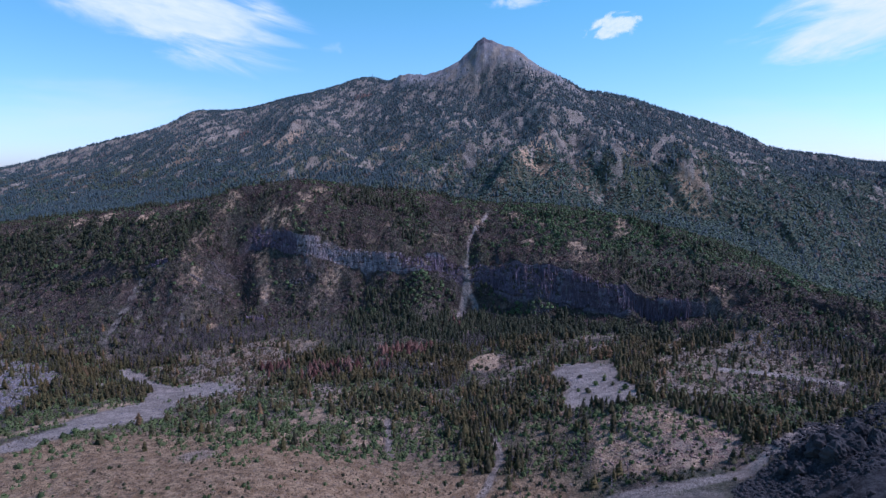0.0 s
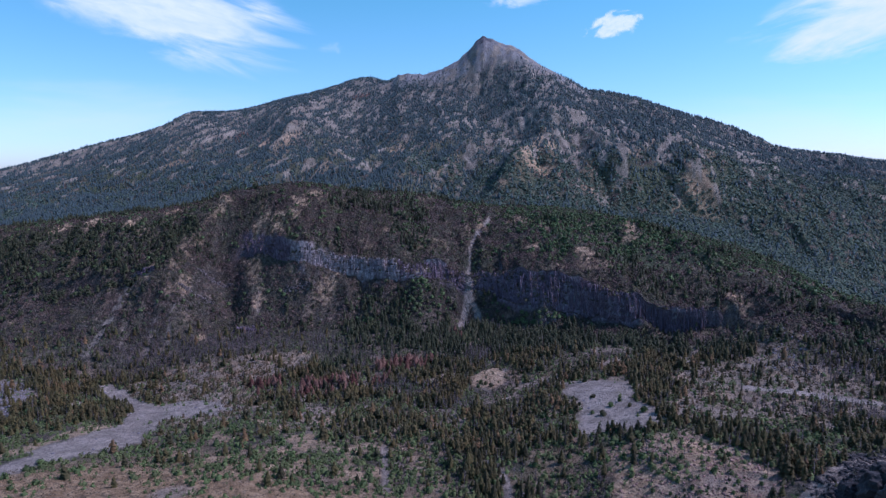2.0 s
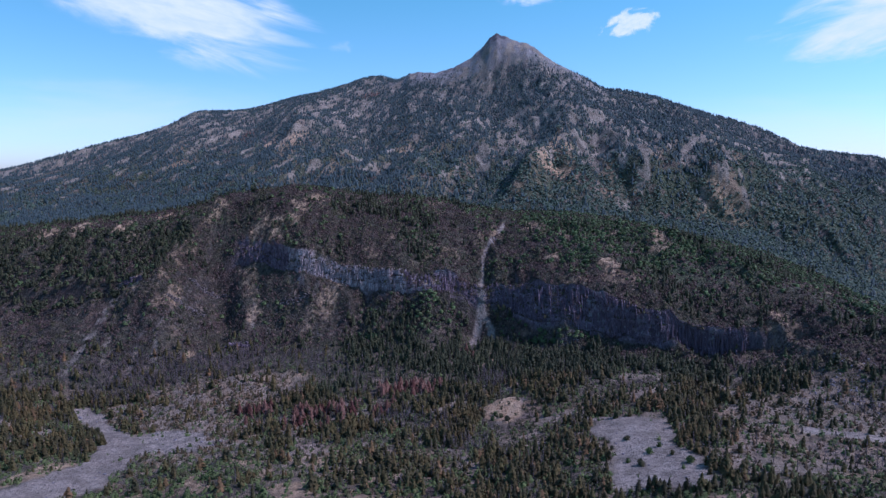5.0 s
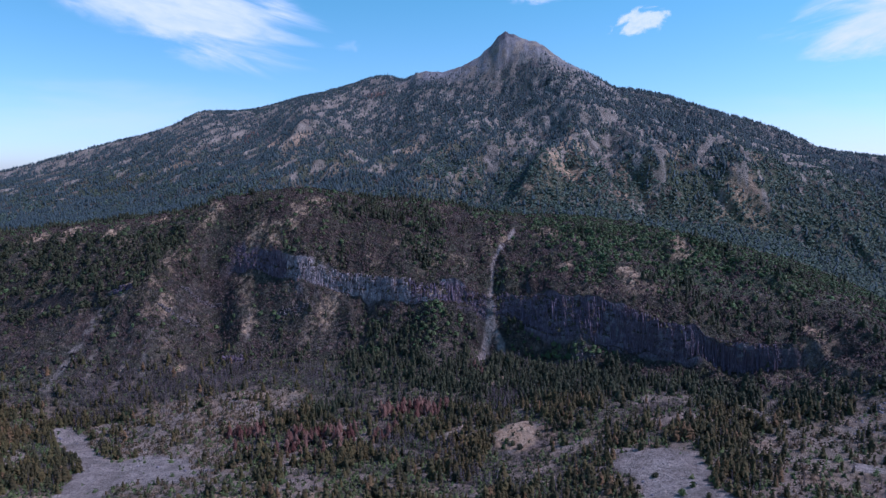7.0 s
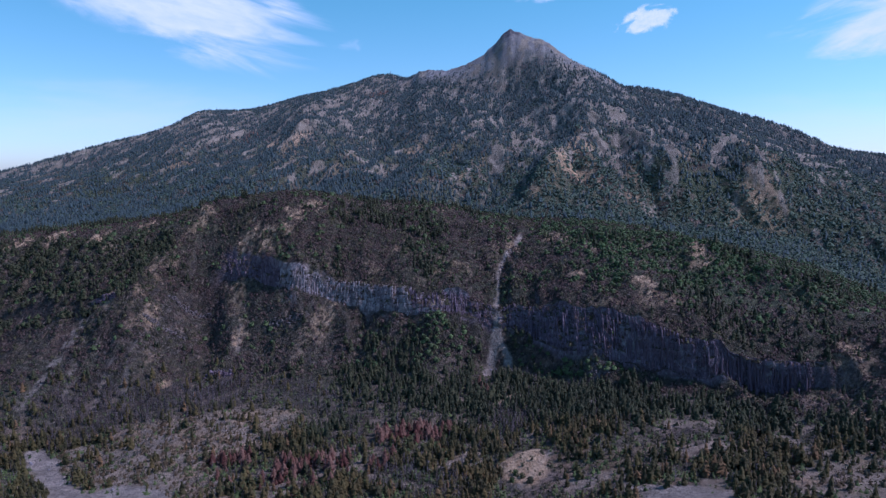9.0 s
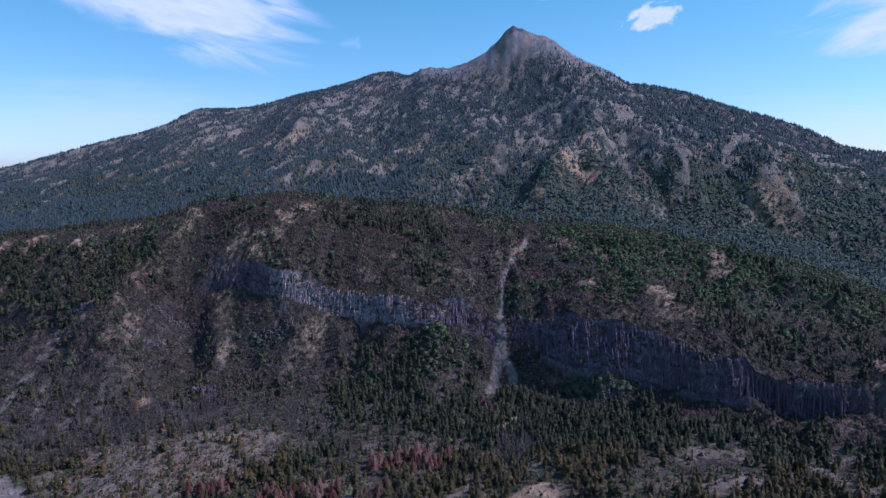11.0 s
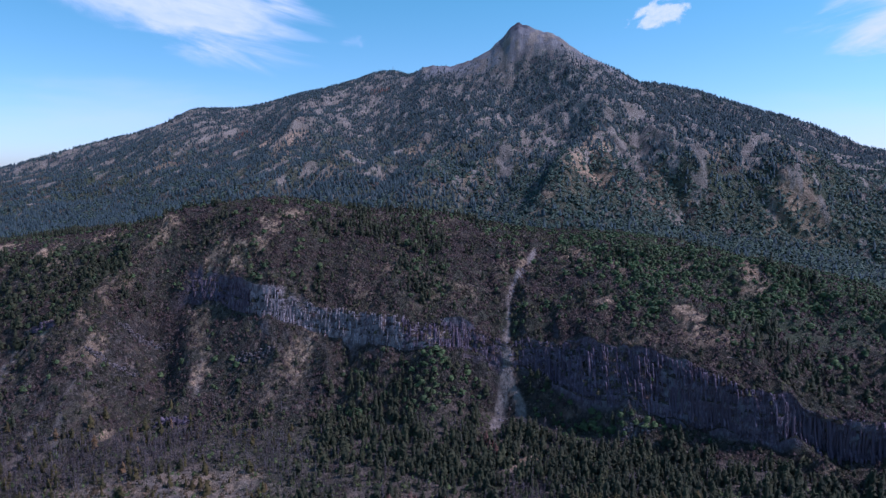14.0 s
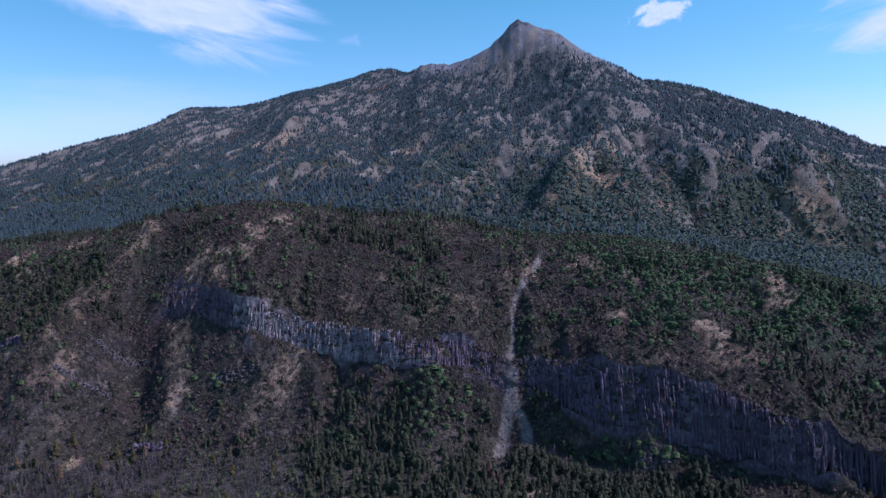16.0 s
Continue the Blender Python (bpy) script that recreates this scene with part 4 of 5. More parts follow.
stand("bluff_wood", scatter(0.010 * apron * foot_clear * (1 - 0.9 * mound) + 0.026 * slope_ * (1 - 0.9 * sheer) * open_ * (1 - 0.8 * rocky) * (0.03 + 0.97 * patch_) * (1 - 0.95 * mound) * (1 - 0.75 * green_ * (1 - stands)) * foot_clear), PINES, (3.5, 13), (0.9, 1.3), M_FIR,
      "dark conifers scattered over the steep bluff", "conifer wood")
brushy = (1 - 0.35 * rocky) * slope_ * (1 - 0.8 * west) * (1 - CC["gravel"]) ** 2 * (1 - 0.6 * CC["earth"]) * (1 - step(1.2, 2.5, CRISE))
brown_ = step(-0.3, 0.25, fbm(CX, CY, 40, 4, 94))
stand("bluff_scrub", scatter(0.066 * brushy * (0.35 + 0.65 * brown_)), SCRUB, (1.0, 4.0), (1.0, 1.6), M_BRUSH, "dull brown dry brush clinging to the bluff", "brush")
stand("bluff_scrub", scatter(0.050 * brushy * (1.0 - 0.75 * brown_)), SCRUB, (1.0, 4.6), (1.0, 1.5), M_OLIVE, "olive green brush clinging to the bluff", "brush")
stand("west_flank_wood", scatter(0.034 * west * slope_ * open_ * (0.35 + 0.65 * step(-0.25, 0.05, fbm(CX, CY, 30, 4, 117)))), OAKS[:4] + PINES[:2], (2.5, 8.0), (0.95, 1.5), M_FIR, "dark close-grown oaks and firs on the steep flank", "wood")
stand("bluff_thicket", scatter((0.022 * oaks + 0.03 * mound) * apron * foot_clear + foot_clear * (0.010 * oaks * (1 - 0.6 * rocky) + 0.046 * green_ * (0.2 + 0.8 * oaks)) * slope_ * (1 - 0.9 * sheer) * open_), OAKS, (1.8, 5.4), (1.2, 2.0), M_THICKET,
      "rounded green oak scrub on the bluff top", "scrub")

# the high mountain: haze-tinted fir forest in broken stands over pale ash, leafy brush low on the east flank
near_top = step(150, 420, np.hypot(CX - PEAK[0] - 20, (CZ - 690) * 1.6) + 60 * fbm(CX, CY, 60, 3, 114))
high = step(9.1, 9.5, CV) * near_top * (1 - 0.3 * step(12.2, 12.7, CV)) * (1 - 0.97 * CC["alpine"] * (CC["alpine"] > 0.45)) * (1 - CC["crag"])
low_glades = step(0.0, 0.18, fbm(CX, CY, 120, 4, 118, 0.6)) * (1 - step(10.6, 11.3, CV))
leafy_side = 0.6 * low_glades + step(0.28, 0.48, CB + 0.10 * fbm(CX, CY, 200, 3, 96)) * (1 - step(11.0, 11.7, CV)) + 1.0 * step(-0.05, 0.1, CB) * (1 - step(10.3, 10.8, CV))
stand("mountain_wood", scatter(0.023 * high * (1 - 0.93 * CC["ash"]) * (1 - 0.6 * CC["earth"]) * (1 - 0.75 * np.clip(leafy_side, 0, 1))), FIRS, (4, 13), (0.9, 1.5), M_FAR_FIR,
      "haze-blue fir forest over the mountain flanks", "fir forest")
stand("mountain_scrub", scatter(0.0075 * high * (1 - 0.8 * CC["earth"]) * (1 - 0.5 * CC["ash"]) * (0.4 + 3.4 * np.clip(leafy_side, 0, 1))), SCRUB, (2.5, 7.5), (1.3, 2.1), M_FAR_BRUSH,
      "haze-paled green broadleaf brush on the lower mountain slopes", "brush")

# ---- things ----
def part(name, me, parent, label=""):
    ob = new(name, me)
    ob.parent = parent
    return tagged(ob, label)


def thing(name, m, label, category, group=""):
    ob = new(name)
    ob.empty_display_size = 0.5
    ob.matrix_world = m
    return tagged(ob, label, category, group)


def ground_at(x, y):
    """Height of the ground at a place."""
    r, c = np.unravel_index(np.argmin((GX - x) ** 2 + (GY - y) ** 2), GX.shape)
    return float(GZ[r, c])


def pine_crown(seed, material, tone, tiers=12, spokes=8):
    """Whorls of drooping sprays, each a folded tapering blade."""
    r = np.random.default_rng(seed)
    v, f = [], []
    lean = r.normal(0, 0.02, 2)
    for k in range(tiers):
        u = k / tiers
        h = 0.14 + 0.82 * u
        rad = (0.27 - 0.02 * (seed % 3)) * (1 - u ** 1.3) ** 0.75 * (0.75 + 0.5 * r.random()) + 0.015
        for n in range(spokes - (k > 7) * 2):
            a = 2 * np.pi * (n + 0.8 * r.random()) / spokes + k
            q, w = rad * (0.7 + 0.5 * r.random()), 0.075 * (1.15 - u)
            d, s = np.array((np.cos(a), np.sin(a))), np.array((-np.sin(a), np.cos(a)))
            o = lean * h
            i = len(v)
            droop = -0.035 - 0.05 * r.random()
            for along, side, z in ((0.05, 0, 0.05), (0.5, w, -0.01), (0.55, 0, 0.045), (0.5, -w, -0.015), (1.0, 0.2 * w, droop)):
                p = o + d * q * along + s * side
                v.append((p[0], p[1], h + z))
            f += [(i, i + 1, i + 2), (i, i + 2, i + 3), (i + 1, i + 4, i + 2), (i + 2, i + 4, i + 3)]
    i = len(v)
    v += [(lean[0] + 0.03, lean[1], 0.9), (lean[0] - 0.02, lean[1] + 0.03, 0.9), (lean[0] - 0.02, lean[1] - 0.03, 0.9), (lean[0], lean[1], 1.0)]
    f += [(i, i + 1, i + 3), (i + 1, i + 2, i + 3), (i + 2, i, i + 3)]
    return mesh_of("crown", np.array(v), np.array(f), material, tone)


def pine_trunk(seed):
    r = np.random.default_rng(seed)
    v, f = [], []
    lean = r.normal(0, 0.02, 2)
    for z, w in ((-0.05, 0.022), (0.03, 0.016), (0.45, 0.010), (0.94, 0.003)):
        for a in np.arange(6) * np.pi / 3:
            v.append((lean[0] * z + w * np.cos(a), lean[1] * z + w * np.sin(a), z))
    for k in range(3):
        for n in range(6):
            i, j = 6 * k + n, 6 * k + (n + 1) % 6
            f += [(i, j, j + 6), (i, j + 6, i + 6)]
    return mesh_of("trunk", np.array(v), np.array(f), M_BARK)


def place_pines():
    kinds = [(pine_trunk(100 + s), pine_crown(100 + s, M_PINE, s / 5.5)) for s in range(6)]
    dead = [(pine_trunk(120 + s), pine_crown(120 + s, M_RED, s / 3, 9, 7)) for s in range(4)]
    for n, (x, y, z) in enumerate(single_pines):
        tall = float(rng.uniform(4, 11))
        wide_ = tall * float(rng.uniform(0.85, 1.25))
        m = pose(float(x), float(y), float(z) - 0.2, 0, 0, float(rng.uniform(0, 360))) @ Matrix.Diagonal((wide_, wide_, tall, 1))
        big = "tall" if tall > 9.5 else "young"
        ob = thing("pine_tree", m, f"{big} dark green pine tree standing in the valley wood", "tree", "pines on the valley floor")
        part("trunk", kinds[n % 6][0], ob, "brown bark trunk")
        part("crown", kinds[n % 6][1], ob, "dark green needles")
    for n, (x, y, z) in enumerate(red_pines):
        tall = float(rng.uniform(5, 12))
        wide_ = tall * float(rng.uniform(0.9, 1.4))
        m = pose(float(x), float(y), float(z) - 0.2, 0, 0, float(rng.uniform(0, 360))) @ Matrix.Diagonal((wide_, wide_, tall, 1))
        ob = thing("dead_pine", m, "rust-red dead pine still holding its dry needles", "tree", "dead red pines")
        part("trunk", dead[n % 4][0], ob, "grey-brown trunk")
        part("crown", dead[n % 4][1], ob, "rust-red dry needles")


def place_bushes():
    kinds = [mesh_of("bush", *leafy_proto(300 + s, 3, 8, 46, 0.24), (M_SHRUB, M_OLIVE)[s % 2], s / 5) for s in range(6)]
    spots = [(36, 650), (40, 645), (33, 641), (45, 637), (112, 520), (118, 512), (128, 528), (140, 520), (137, 536), (108, 546), (146, 505), (121, 556)]
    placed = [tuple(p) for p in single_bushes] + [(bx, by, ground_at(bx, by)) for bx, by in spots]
    for n, (x, y, z) in enumerate(placed):
        tall = float(rng.uniform(0.8, 2.4)) + (2.0 if n >= len(single_bushes) else 0.0)
        wide_ = tall * float(rng.uniform(1.0, 1.6))
        ob = new("bush", kinds[n % 6])
        ob.matrix_world = pose(float(x), float(y), float(z) - 0.1, 0, 0, float(rng.uniform(0, 360))) @ Matrix.Diagonal((wide_, wide_, tall, 1))
        size_ = "tall spreading" if tall > 2.2 else "low rounded"
        tone = "dry olive" if n % 2 else "fresh"
        tagged(ob, f"{size_} {tone} green bush growing on the dry valley floor", "bush", "bushes on the near floor")


def rock_mesh(seed, rough=0.5, flat_=0.7, cuts=2):
    bm = bmesh.new()
    bmesh.ops.create_icosphere(bm, subdivisions=cuts, radius=1)
    off = Vector((seed * 3.1, seed * 1.7, -seed * 2.3))
    for v in bm.verts:
        n = noise.ridged_multi_fractal(v.co * 0.8 + off, 1.0, 2.0, 4, 1.0, 2.0)
        c = noise.cell(v.co * 1.6 + off)
        fine_ = noise.ridged_multi_fractal(v.co * 2.6 + off, 0.9, 2.1, 4, 1.0, 2.0) if cuts > 3 else 0.0
        v.co *= 0.62 + rough * 0.28 * n + 0.22 * rough * c + 0.10 * fine_
        v.co.z *= flat_
    me = bpy.data.meshes.new("rock")
    bm.to_mesh(me)
    bm.free()
    return me


def block_mesh(seed, cuts):
    """An angular broken block: a ball cut by random planes, its faces pitted."""
    dice = random.Random(seed)
    planes = [(Vector((dice.gauss(0, 1), dice.gauss(0, 1), dice.gauss(0, 0.8))).normalized(), dice.uniform(0.55, 0.95)) for k in range(13)]
    off = Vector((seed * 3.1, seed * 1.7, -seed * 2.3))
    bm = bmesh.new()
    bmesh.ops.create_icosphere(bm, subdivisions=cuts, radius=1)
    for v in bm.verts:
        d = v.co.normalized()
        r = min([1.15] + [h / d.dot(n) for n, h in planes if d.dot(n) > 0.15])
        pits = noise.ridged_multi_fractal(d * 2.4 + off, 0.9, 2.1, 5, 1.0, 2.0) - 1.0
        v.co = d * r * (1 + 0.16 * pits + 0.10 * noise.cell(d * 3.4 + off))
    me = bpy.data.meshes.new("rock")
    bm.to_mesh(me)
    bm.free()
    me.materials.append(M_LAVA)
    return me


def place_lava():
    kinds = [block_mesh(s + 1, 4 if s < 4 else 3) for s in range(8)]
    spots = [(205, 362, 5.5), (214, 352, 8.5), (222, 344, 9.0), (230, 352, 8.0),
             (238, 360, 7.0), (226, 366, 6.0), (246, 372, 6.5), (196, 338, 6.0), (252, 384, 5.0), (212, 336, 7.5), (240, 344, 8.0)]
    while len(spots) < 260:
        x, y = float(rng.uniform(146, 330)), float(rng.uniform(285, 425))
        if within(np.array([x]), np.array([y]), LAVA_FIELD, 7, 3, 16, 10)[0] > 0.4:
            heap = near_line(np.array([x]), np.array([y]), LAVA_RIDGE)[0][0] < 26
            spots.append((x, y, float(1.0 + (3.6 if heap else 2.0) * rng.beta(1.2, 2.2))))
    for n, (x, y, r) in enumerate(spots):
        x, y = float(x), float(y)
        m = pose(x, y, ground_at(x, y) + 0.15 * r, rng.uniform(-20, 20), rng.uniform(-20, 20), rng.uniform(0, 360)) @ Matrix.Diagonal((r, r * 0.9, r, 1))
        ob = new("lava_boulder", kinds[n % 4] if r > 4 else kinds[4 + n % 4])
        ob.matrix_world = m
        size_ = "huge" if r > 4 else "small"
        tagged(ob, f"{size_} jagged dark grey lava block on the old flow", "rock", "lava blocks on the near rise")


def place_stones():
    """Loose stones of the wash and the chute."""
    me = rock_mesh(31, 0.6, 0.7, 1)
    v = np.array([p.co[:] for p in me.vertices])
    f = np.array([p.vertices[:] for p in me.polygons])
    bpy.data.meshes.remove(me)
    d_chute = np.minimum(near_line(CX, CY, CHUTE_FOOT)[0], near_line(CX, CY, CHUTE)[0])
    dens = 0.02 * (1 - step(3, 7, d_chute)) + 0.0012 * (CC["gravel"] > 0.75) * (CV < 5) + 0.05 * (CC["lava"] > 0.2) * (CX < 0)
    stand("lava_clinker", scatter(0.24 * (CC["lava"] > 0.5) * (CX > 0)), [(v, f)], (0.8, 2.2), (0.8, 1.3), M_LAVA, "broken dark lava clinker covering the old flow", "lava rubble", 0.2)
    dens = dens + 0.02 * (1 - step(30, 60, np.hypot((CX - 335) / 1.5, CY - 625)))
    stand("rise_stones", scatter(0.09 * rise_), [(v, f)], (0.4, 1.3), (0.8, 1.4), M_RUST_STONE, "reddish brown stones strewn over the dry rise", "stones", -0.1)
    stand("loose_stones", scatter(dens), [(v, f)], (0.7, 1.9), (0.8, 1.3), M_STONE, "pale grey stones strewn over gravel and scree", "stones", -0.1)


def column_shape(seed):
    """A standing lava column 1 high and about 1 thick, cracked into stacked blocks."""
    r = np.random.default_rng(seed)
    sides = 5 + seed % 2
    ang = 2 * np.pi * (np.arange(sides) + 0.5 * r.random(sides)) / sides
    v, f = [], []
    levels = [0.0, 0.22, 0.24, 0.5, 0.53, 0.8, 0.83, 1.0]
    for k, z in enumerate(levels):
        w = 0.5 * (0.75 + 0.4 * r.random()) * (0.8 if k == 7 else 1)
        off = r.normal(0, 0.09, 2)
        for a in ang:
            v.append((off[0] + w * np.cos(a) * (0.85 + 0.3 * r.random()), off[1] + w * np.sin(a), z + (r.normal(0, 0.035) if k == 7 else r.normal(0, 0.006))))
    for k in range(len(levels) - 1):
        for n in range(sides):
            i, j = sides * k + n, sides * k + (n + 1) % sides
            f += [(i, j, j + sides), (i, j + sides, i + sides)]
    top = len(v)
    v.append((0, 0, 1.01))
    f += [(sides * 7 + n, sides * 7 + (n + 1) % sides, top) for n in range(sides)]
    return np.array(v), np.array(f)


def column_mesh(seed, material):
    return mesh_of("rock_column", *column_shape(seed), material)


def place_splinters():
    """Smaller broken columns all over the cliff face."""
    shapes = [column_shape(240 + s) for s in range(6)]
    first = int(np.sum(ROWS[:6]))
    left, right = np.searchsorted(bearing, (-0.278, 0.36))
    for pale_, material in ((True, M_PALE_COLUMN), (False, M_COLUMN)):
        verts, tris, base_ = [], [], 0
        for n in range(left, right):
            face_ = np.stack([g[first:first + ROWS[6] + 1, n] for g in (GX, GY, GZ)], -1)
            rise_ = face_[-1, 2] - face_[0, 2]
            if rise_ < 10 or abs(face_[0, 0] - 36) < 6 or (-214 < face_[0, 0] < -60) != pale_:
                continue
            for k in range(5):
                at = face_[int(rng.integers(0, ROWS[6] - 2))]
                w = rng.uniform(0.7, 1.9)
                h = min(rise_ * rng.uniform(0.12, 0.45), (face_[-1, 2] - at[2]) * 1.2 + 1.0)
                v, f = shapes[int(rng.integers(0, 6))]
                lean = h * (face_[-1, 1] - face_[0, 1]) / rise_
                x = at[0] + rng.normal(0, 1.0) + v[:, 0] * w
                y = at[1] - 0.05 * w - 0.25 * lean + v[:, 1] * w + v[:, 2] * lean
                z = at[2] - 0.25 * h + v[:, 2] * h
                verts.append(np.stack([x, y, z], -1))
                tris.append(f + base_)
                base_ += len(v)
        me = mesh_of("cliff_splinters", np.concatenate(verts), np.concatenate(tris), material)
        tone = "pale jointed" if pale_ else "dark grey jointed"
        tagged(new("cliff_splinters", me), f"{tone} lava columns breaking from the cliff face", "cliff rock", kind="stuff")


def place_ledges():
    """Short bands of jointed rock that crop out of the bluff."""
    ledges = [([(-344, 951), (-326, 957), (-298, 964)], 5.0), ([(-354, 912), (-336, 917), (-312, 922)], 3.5), ([(-270, 868), (-256, 871), (-238, 872)], 10.0),
              ([(-420, 938), (-404, 934), (-390, 927)], 8.0), ([(-222, 925), (-200, 922), (-176, 922)], 4.0), ([(112, 806), (124, 806), (136, 802)], 5.0)]
    for n, (line, tall) in enumerate(ledges):
        px, py = [p[0] for p in line], [p[1] for p in line]
        verts, tris, base_ = [], [], 0
        for row in range(2):
            for x0 in np.arange(px[0], px[-1], 1.5):
                x = float(x0 + rng.normal(0, 0.5))
                y = float(np.interp(x, px, py)) + 2.2 * row + rng.normal(0, 0.7)
                v, f = column_shape(260 + int(rng.integers(0, 8)))
                end = min(1.0, 0.25 + min(x - px[0], px[-1] - x) / 7) if px[0] < x < px[-1] else 0.25
                w, h = rng.uniform(1.8, 4.0), 0.55 * tall * (0.7 + 0.4 * row) * rng.uniform(0.5, 1.1) * end + 1.2
                verts.append(np.stack([x + v[:, 0] * w, y + v[:, 1] * w + 0.12 * h * v[:, 2], ground_at(x, y) - 1.6 + v[:, 2] * h], -1))
                tris.append(f + base_)
                base_ += len(v)
        me = mesh_of("rock_ledge", np.concatenate(verts), np.concatenate(tris), M_LEDGE if tall < 6 else M_COLUMN)
        tone = "pale weathered" if tall < 6 else "dark columnar"
        tagged(new("rock_ledge", me), f"{tone} lava rock ledge cropping out of the bluff", "rock ledge", "rock ledges of the bluff")


def place_columns():
    """Columns standing proud along the cliff, from its foot to its rim."""
    kinds = [column_mesh(200 + s, M_COLUMN) for s in range(10)]
    # the same columns in the paler rock
    fresh = [column_mesh(200 + s, M_PALE_COLUMN) for s in range(10)]
    earth_ = bpy.data.objects["ground"]
    first = int(np.sum(ROWS[:6]))
    left, right = np.searchsorted(bearing, (-0.278, 0.36))
    for n in range(left, right):
        face_ = np.stack([g[first:first + ROWS[6] + 1, n] for g in (GX, GY, GZ)], -1)
        if face_[-1, 2] - face_[0, 2] < 14 or rng.random() < 0.08 or abs(face_[0, 0] - 36) < 6:
            continue
        lo, hi = int(rng.integers(0, 7)), int(rng.integers(15, ROWS[6] - 1))
        w = rng.uniform(1.3, 3.2)
        sunk = Vector((rng.normal(0, 0.6), w * rng.uniform(0.15, 0.42), -1.5))
        ends = [Vector(face_[lo].tolist()) + sunk, Vector(face_[hi].tolist()) + sunk]
        axis = ends[1] - ends[0]
        m = Matrix.Translation(ends[0]) @ axis.to_track_quat("Z", "Y").to_matrix().to_4x4() @ Matrix.Diagonal((w, w, axis.length, 1))
        ob = part("rock_column", (fresh if -212 < face_[0, 0] < -165 + 190 * rng.random() ** 2 else kinds)[n % 10], earth_)
        ob.matrix_world = m


def place_mast():
    x, y = -349.0, 3343.0
    z = ground_at(x, y)
    ob = thing("radio_mast", pose(x, y, z - 0.5), "thin grey lattice radio mast on the mountain ridge", "mast")
    tall, w = 28.0, 1.3

    def rod(bm, p, q, r):
        p, q = Vector(p), Vector(q)
        m = Matrix.Translation((p + q) / 2) @ (q - p).to_track_quat("Z", "Y").to_matrix().to_4x4()
        bmesh.ops.create_cone(bm, cap_ends=True, segments=6, radius1=r, radius2=r, depth=(q - p).length, matrix=m)

    def finish(name, bm, label=""):
        me = bpy.data.meshes.new(name)
        bm.to_mesh(me)
        bm.free()
        me.materials.append(M_STEEL)
        return part(name, me, ob, label)
    feet = [(w * math.cos(a), w * math.sin(a)) for a in (0, 2.094, 4.189)]
    for fx, fy in feet:
        bm = bmesh.new()
        rod(bm, (fx, fy, 0), (fx * 0.5, fy * 0.5, tall), 0.45)
        finish("leg", bm)
    for k in range(8):
        z0, z1 = tall * k / 8, tall * (k + 1) / 8
        bm = bmesh.new()
        for n in range(3):
            (ax, ay), (bx, by) = feet[n], feet[(n + 1) % 3]
            s0, s1 = 1 - 0.5 * k / 8, 1 - 0.5 * (k + 1) / 8
            rod(bm, (ax * s0, ay * s0, z0), (bx * s1, by * s1, z1), 0.16)
        finish("brace", bm)
    bm = bmesh.new()
    rod(bm, (0, 0, tall), (0, 0, tall + 5), 0.3)
    finish("antenna", bm)


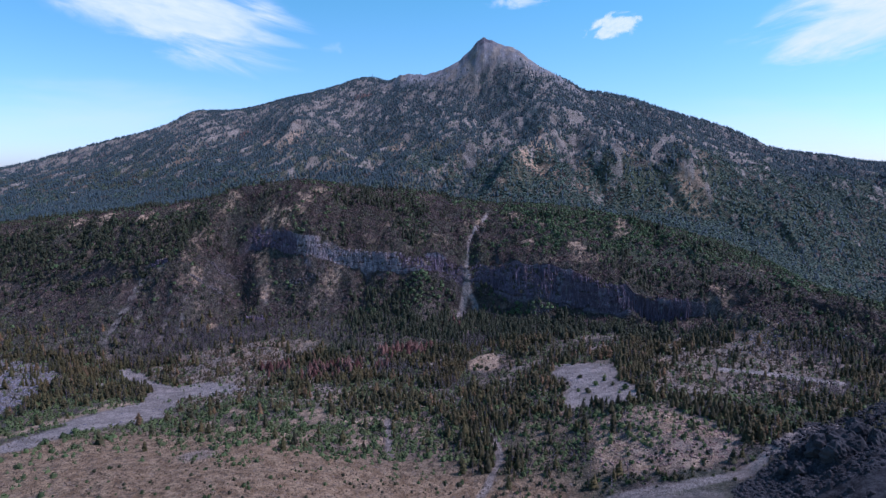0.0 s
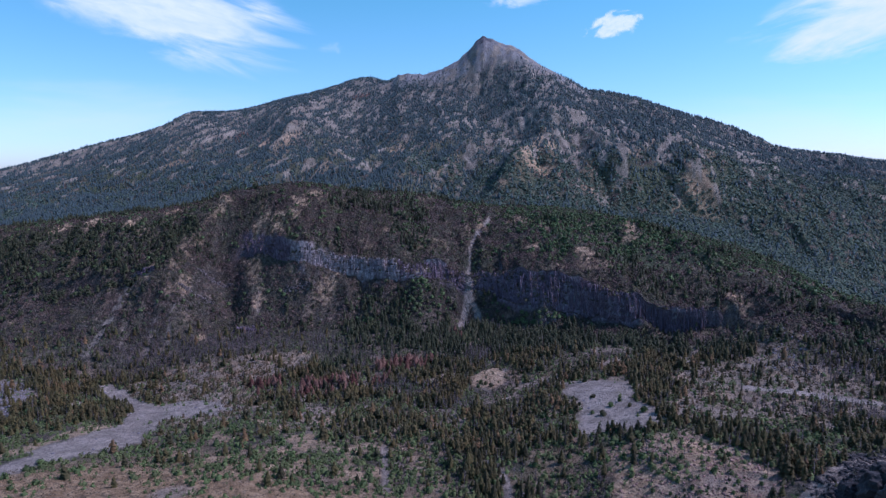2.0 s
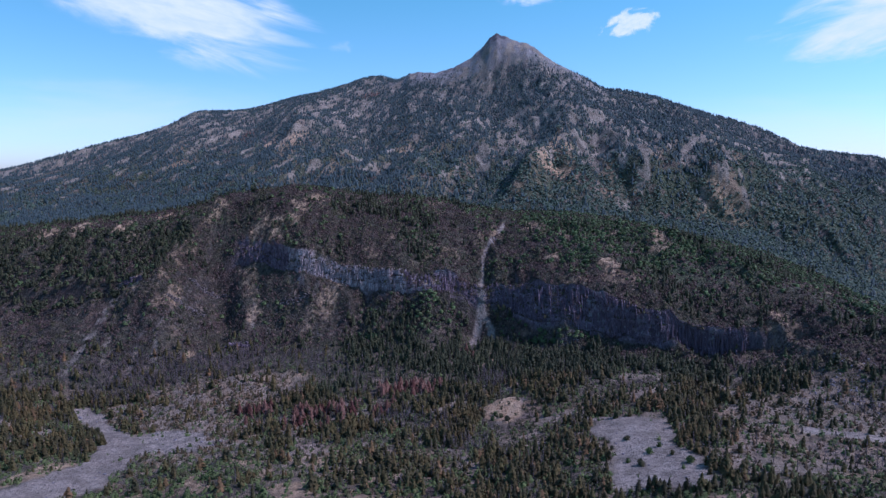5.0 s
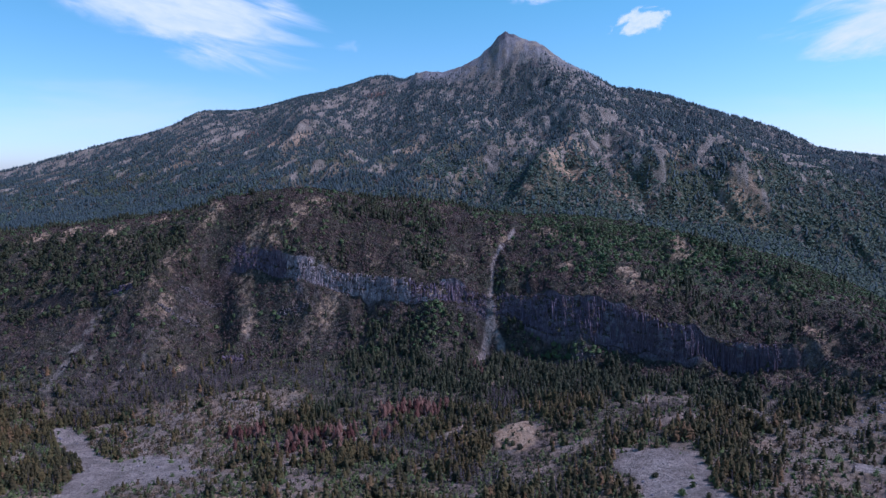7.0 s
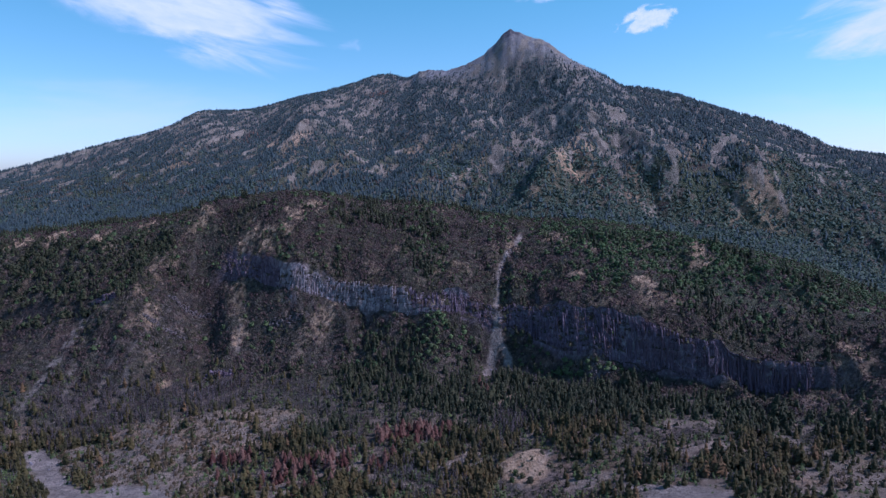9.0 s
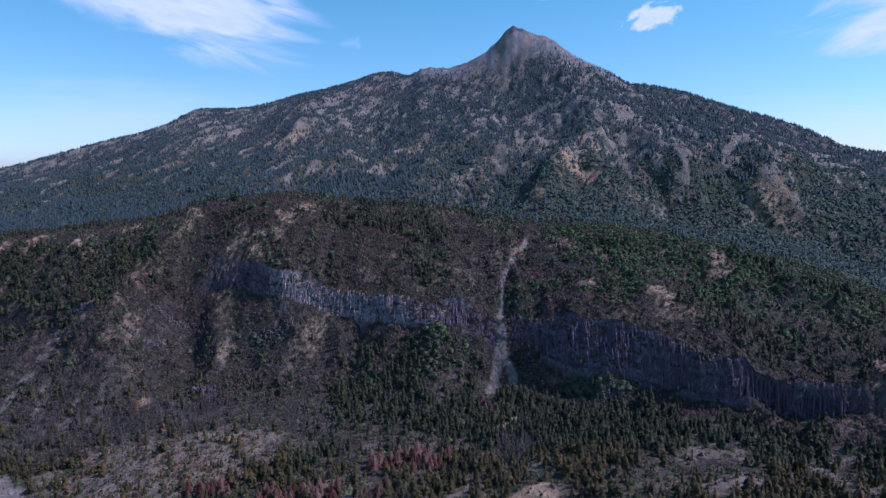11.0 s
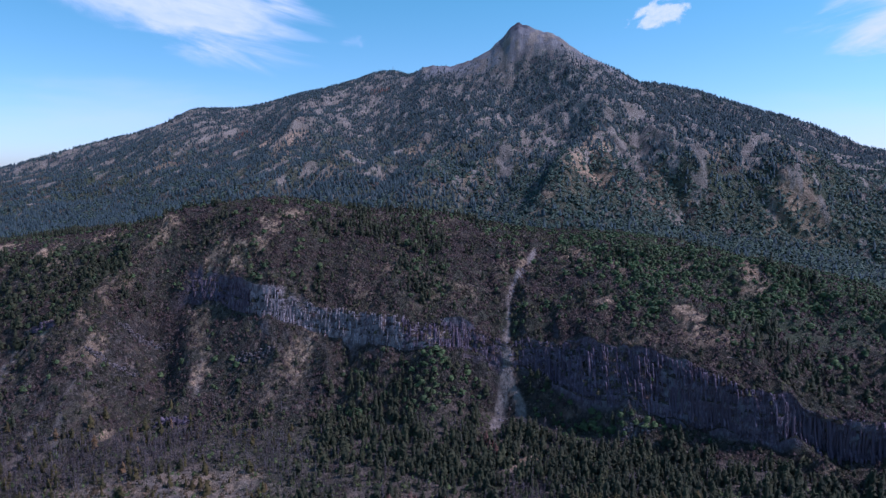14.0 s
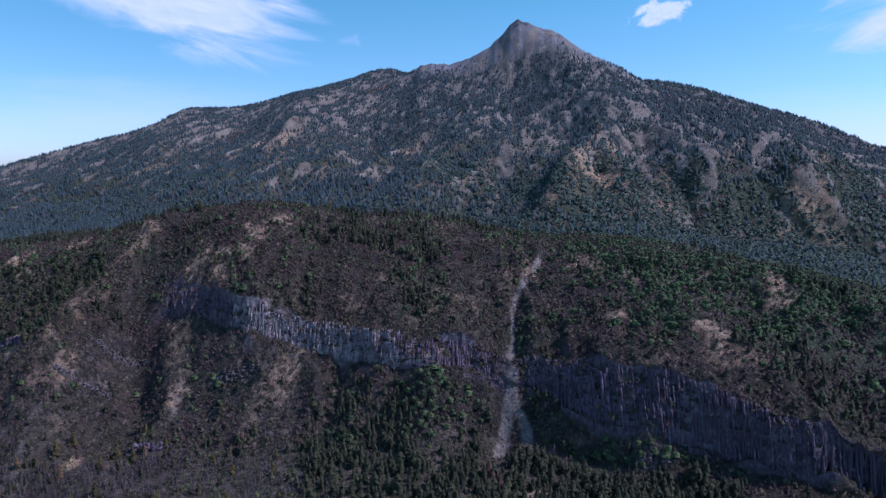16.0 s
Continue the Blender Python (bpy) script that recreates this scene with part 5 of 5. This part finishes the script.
def cloud_material(seed, stretch, low, high, veil):
    """Vapour: dense in the middle, torn to shreds towards its border."""
    m = bpy.data.materials.new("cloud_vapour")
    m.use_nodes = True
    n, l = m.node_tree.nodes, m.node_tree.links
    n.remove(n["Principled BSDF"])
    tc = n.new("ShaderNodeTexCoord")

    def cloudy(scale, detail, rough, warp):
        mp, tex = n.new("ShaderNodeMapping"), n.new("ShaderNodeTexNoise")
        mp.inputs["Location"].default_value = (seed * 7.3, seed * 3.1, seed)
        mp.inputs["Scale"].default_value = [c * scale for c in stretch]
        l.new(tc.outputs["Object"], mp.inputs["Vector"])
        tex.inputs["Scale"].default_value, tex.inputs["Detail"].default_value = 1.0, detail
        tex.inputs["Roughness"].default_value, tex.inputs["Distortion"].default_value = rough, warp
        l.new(mp.outputs["Vector"], tex.inputs["Vector"])
        return tex.outputs["Fac"]
    length = n.new("ShaderNodeVectorMath")
    length.operation = "LENGTH"
    l.new(tc.outputs["Object"], length.inputs[0])
    fall = n.new("ShaderNodeMapRange")
    fall.inputs["From Min"].default_value, fall.inputs["From Max"].default_value = 1.0, 0.0
    l.new(length.outputs["Value"], fall.inputs["Value"])
    add = n.new("ShaderNodeMath")
    add.operation = "MULTIPLY_ADD"
    add.inputs[1].default_value = 0.55
    l.new(fall.outputs["Result"], add.inputs[0])
    l.new(cloudy(1.0, 10, 0.58, 0.5), add.inputs[2])
    cut = n.new("ShaderNodeMapRange")
    cut.interpolation_type = "SMOOTHSTEP"
    cut.inputs["From Min"].default_value, cut.inputs["From Max"].default_value = low, high
    l.new(add.outputs[0], cut.inputs["Value"])
    thick = n.new("ShaderNodeMapRange")
    thick.inputs["From Min"].default_value, thick.inputs["From Max"].default_value = 0.30, 0.62
    thick.inputs["To Min"].default_value = 0.72
    l.new(cloudy(3.0, 6, 0.6, 0.3), thick.inputs["Value"])
    border = n.new("ShaderNodeMapRange")
    border.inputs["From Min"].default_value, border.inputs["From Max"].default_value = 0.0, 0.18
    l.new(fall.outputs["Result"], border.inputs["Value"])
    edge = times(n, l, times(n, l, cut.outputs["Result"], thick.outputs["Result"]), border.outputs["Result"])
    # the white of sunlit vapour is emission; the sun lamp does not light it
    mix, clear, glow = n.new("ShaderNodeMixShader"), n.new("ShaderNodeBsdfTransparent"), n.new("ShaderNodeEmission")
    glow.inputs["Color"].default_value = (1.0, 0.95, 0.90, 1)
    glow.inputs["Strength"].default_value = 0.86
    l.new(times(n, l, edge, veil), mix.inputs["Fac"])
    l.new(clear.outputs[0], mix.inputs[1])
    l.new(glow.outputs[0], mix.inputs[2])
    l.new(mix.outputs[0], n["Material Output"].inputs["Surface"])
    return m


def place_clouds():
    # x, z, half length, half height, tilt, stretch of the noise, cut low and high, veil, label
    for n, (x, z, a, h, tilt, stretch, low, high, veil, label) in enumerate(CLOUDS):
        me = bpy.data.meshes.new("cloud")
        bm = bmesh.new()
        bmesh.ops.create_grid(bm, x_segments=24, y_segments=12, size=1)
        for v in bm.verts:
            v.co.z = 0.10 * (1 - v.co.x ** 2) * (1 - v.co.y ** 2) + 0.04 * noise.noise(v.co * 2.5)
        bm.to_mesh(me)
        bm.free()
        me.materials.append(cloud_material(n + 1, stretch, low, high, veil))
        ob = new("cloud", me)
        ob.matrix_world = pose(x, 4500 + 15 * n, z, 90, tilt, 0) @ Matrix.Diagonal((a, h, min(a, h), 1))
        ob.visible_shadow = False
        tagged(ob, label, "cloud", "clouds over the mountain")


CLOUDS = [
    (-1790, 1215, 1160, 360, 17, (1.5, 1.8, 1), 0.55, 0.90, 1.0, "broad white wispy cloud streak in a blue sky"),
    (2860, 1235, 1050, 340, -17, (1.5, 1.8, 1), 0.55, 0.90, 1.0, "feathered white cloud spreading across blue sky"),
    (1140, 1122, 230, 105, -14, (1.9, 1.3, 1), 0.58, 0.80, 1.0, "small bright puffy white cloud"),
    (-2485, 500, 2000, 330, 0, (1.6, 1.0, 1), 0.50, 1.15, 0.38, "faint white haze cloud low over the ridge"),
    # added glowing sheet that whitens the sky low on the right
    (2700, 420, 2000, 300, 0, (1.6, 1.0, 1), 0.50, 1.15, 0.36, "added pale haze sheet low beside the mountain"),
    (-760, 985, 150, 55, 3, (1.5, 0.8, 1), 0.62, 1.15, 0.3, "faint small shred of white cloud"),
    (508, 1290, 260, 60, 0, (1.5, 0.8, 1), 0.60, 0.95, 0.8, "thin white cloud shred high in blue sky"),
]
place_pines()
place_bushes()
place_lava()
place_stones()
place_splinters()
place_ledges()
place_mast()
place_clouds()
place_columns()
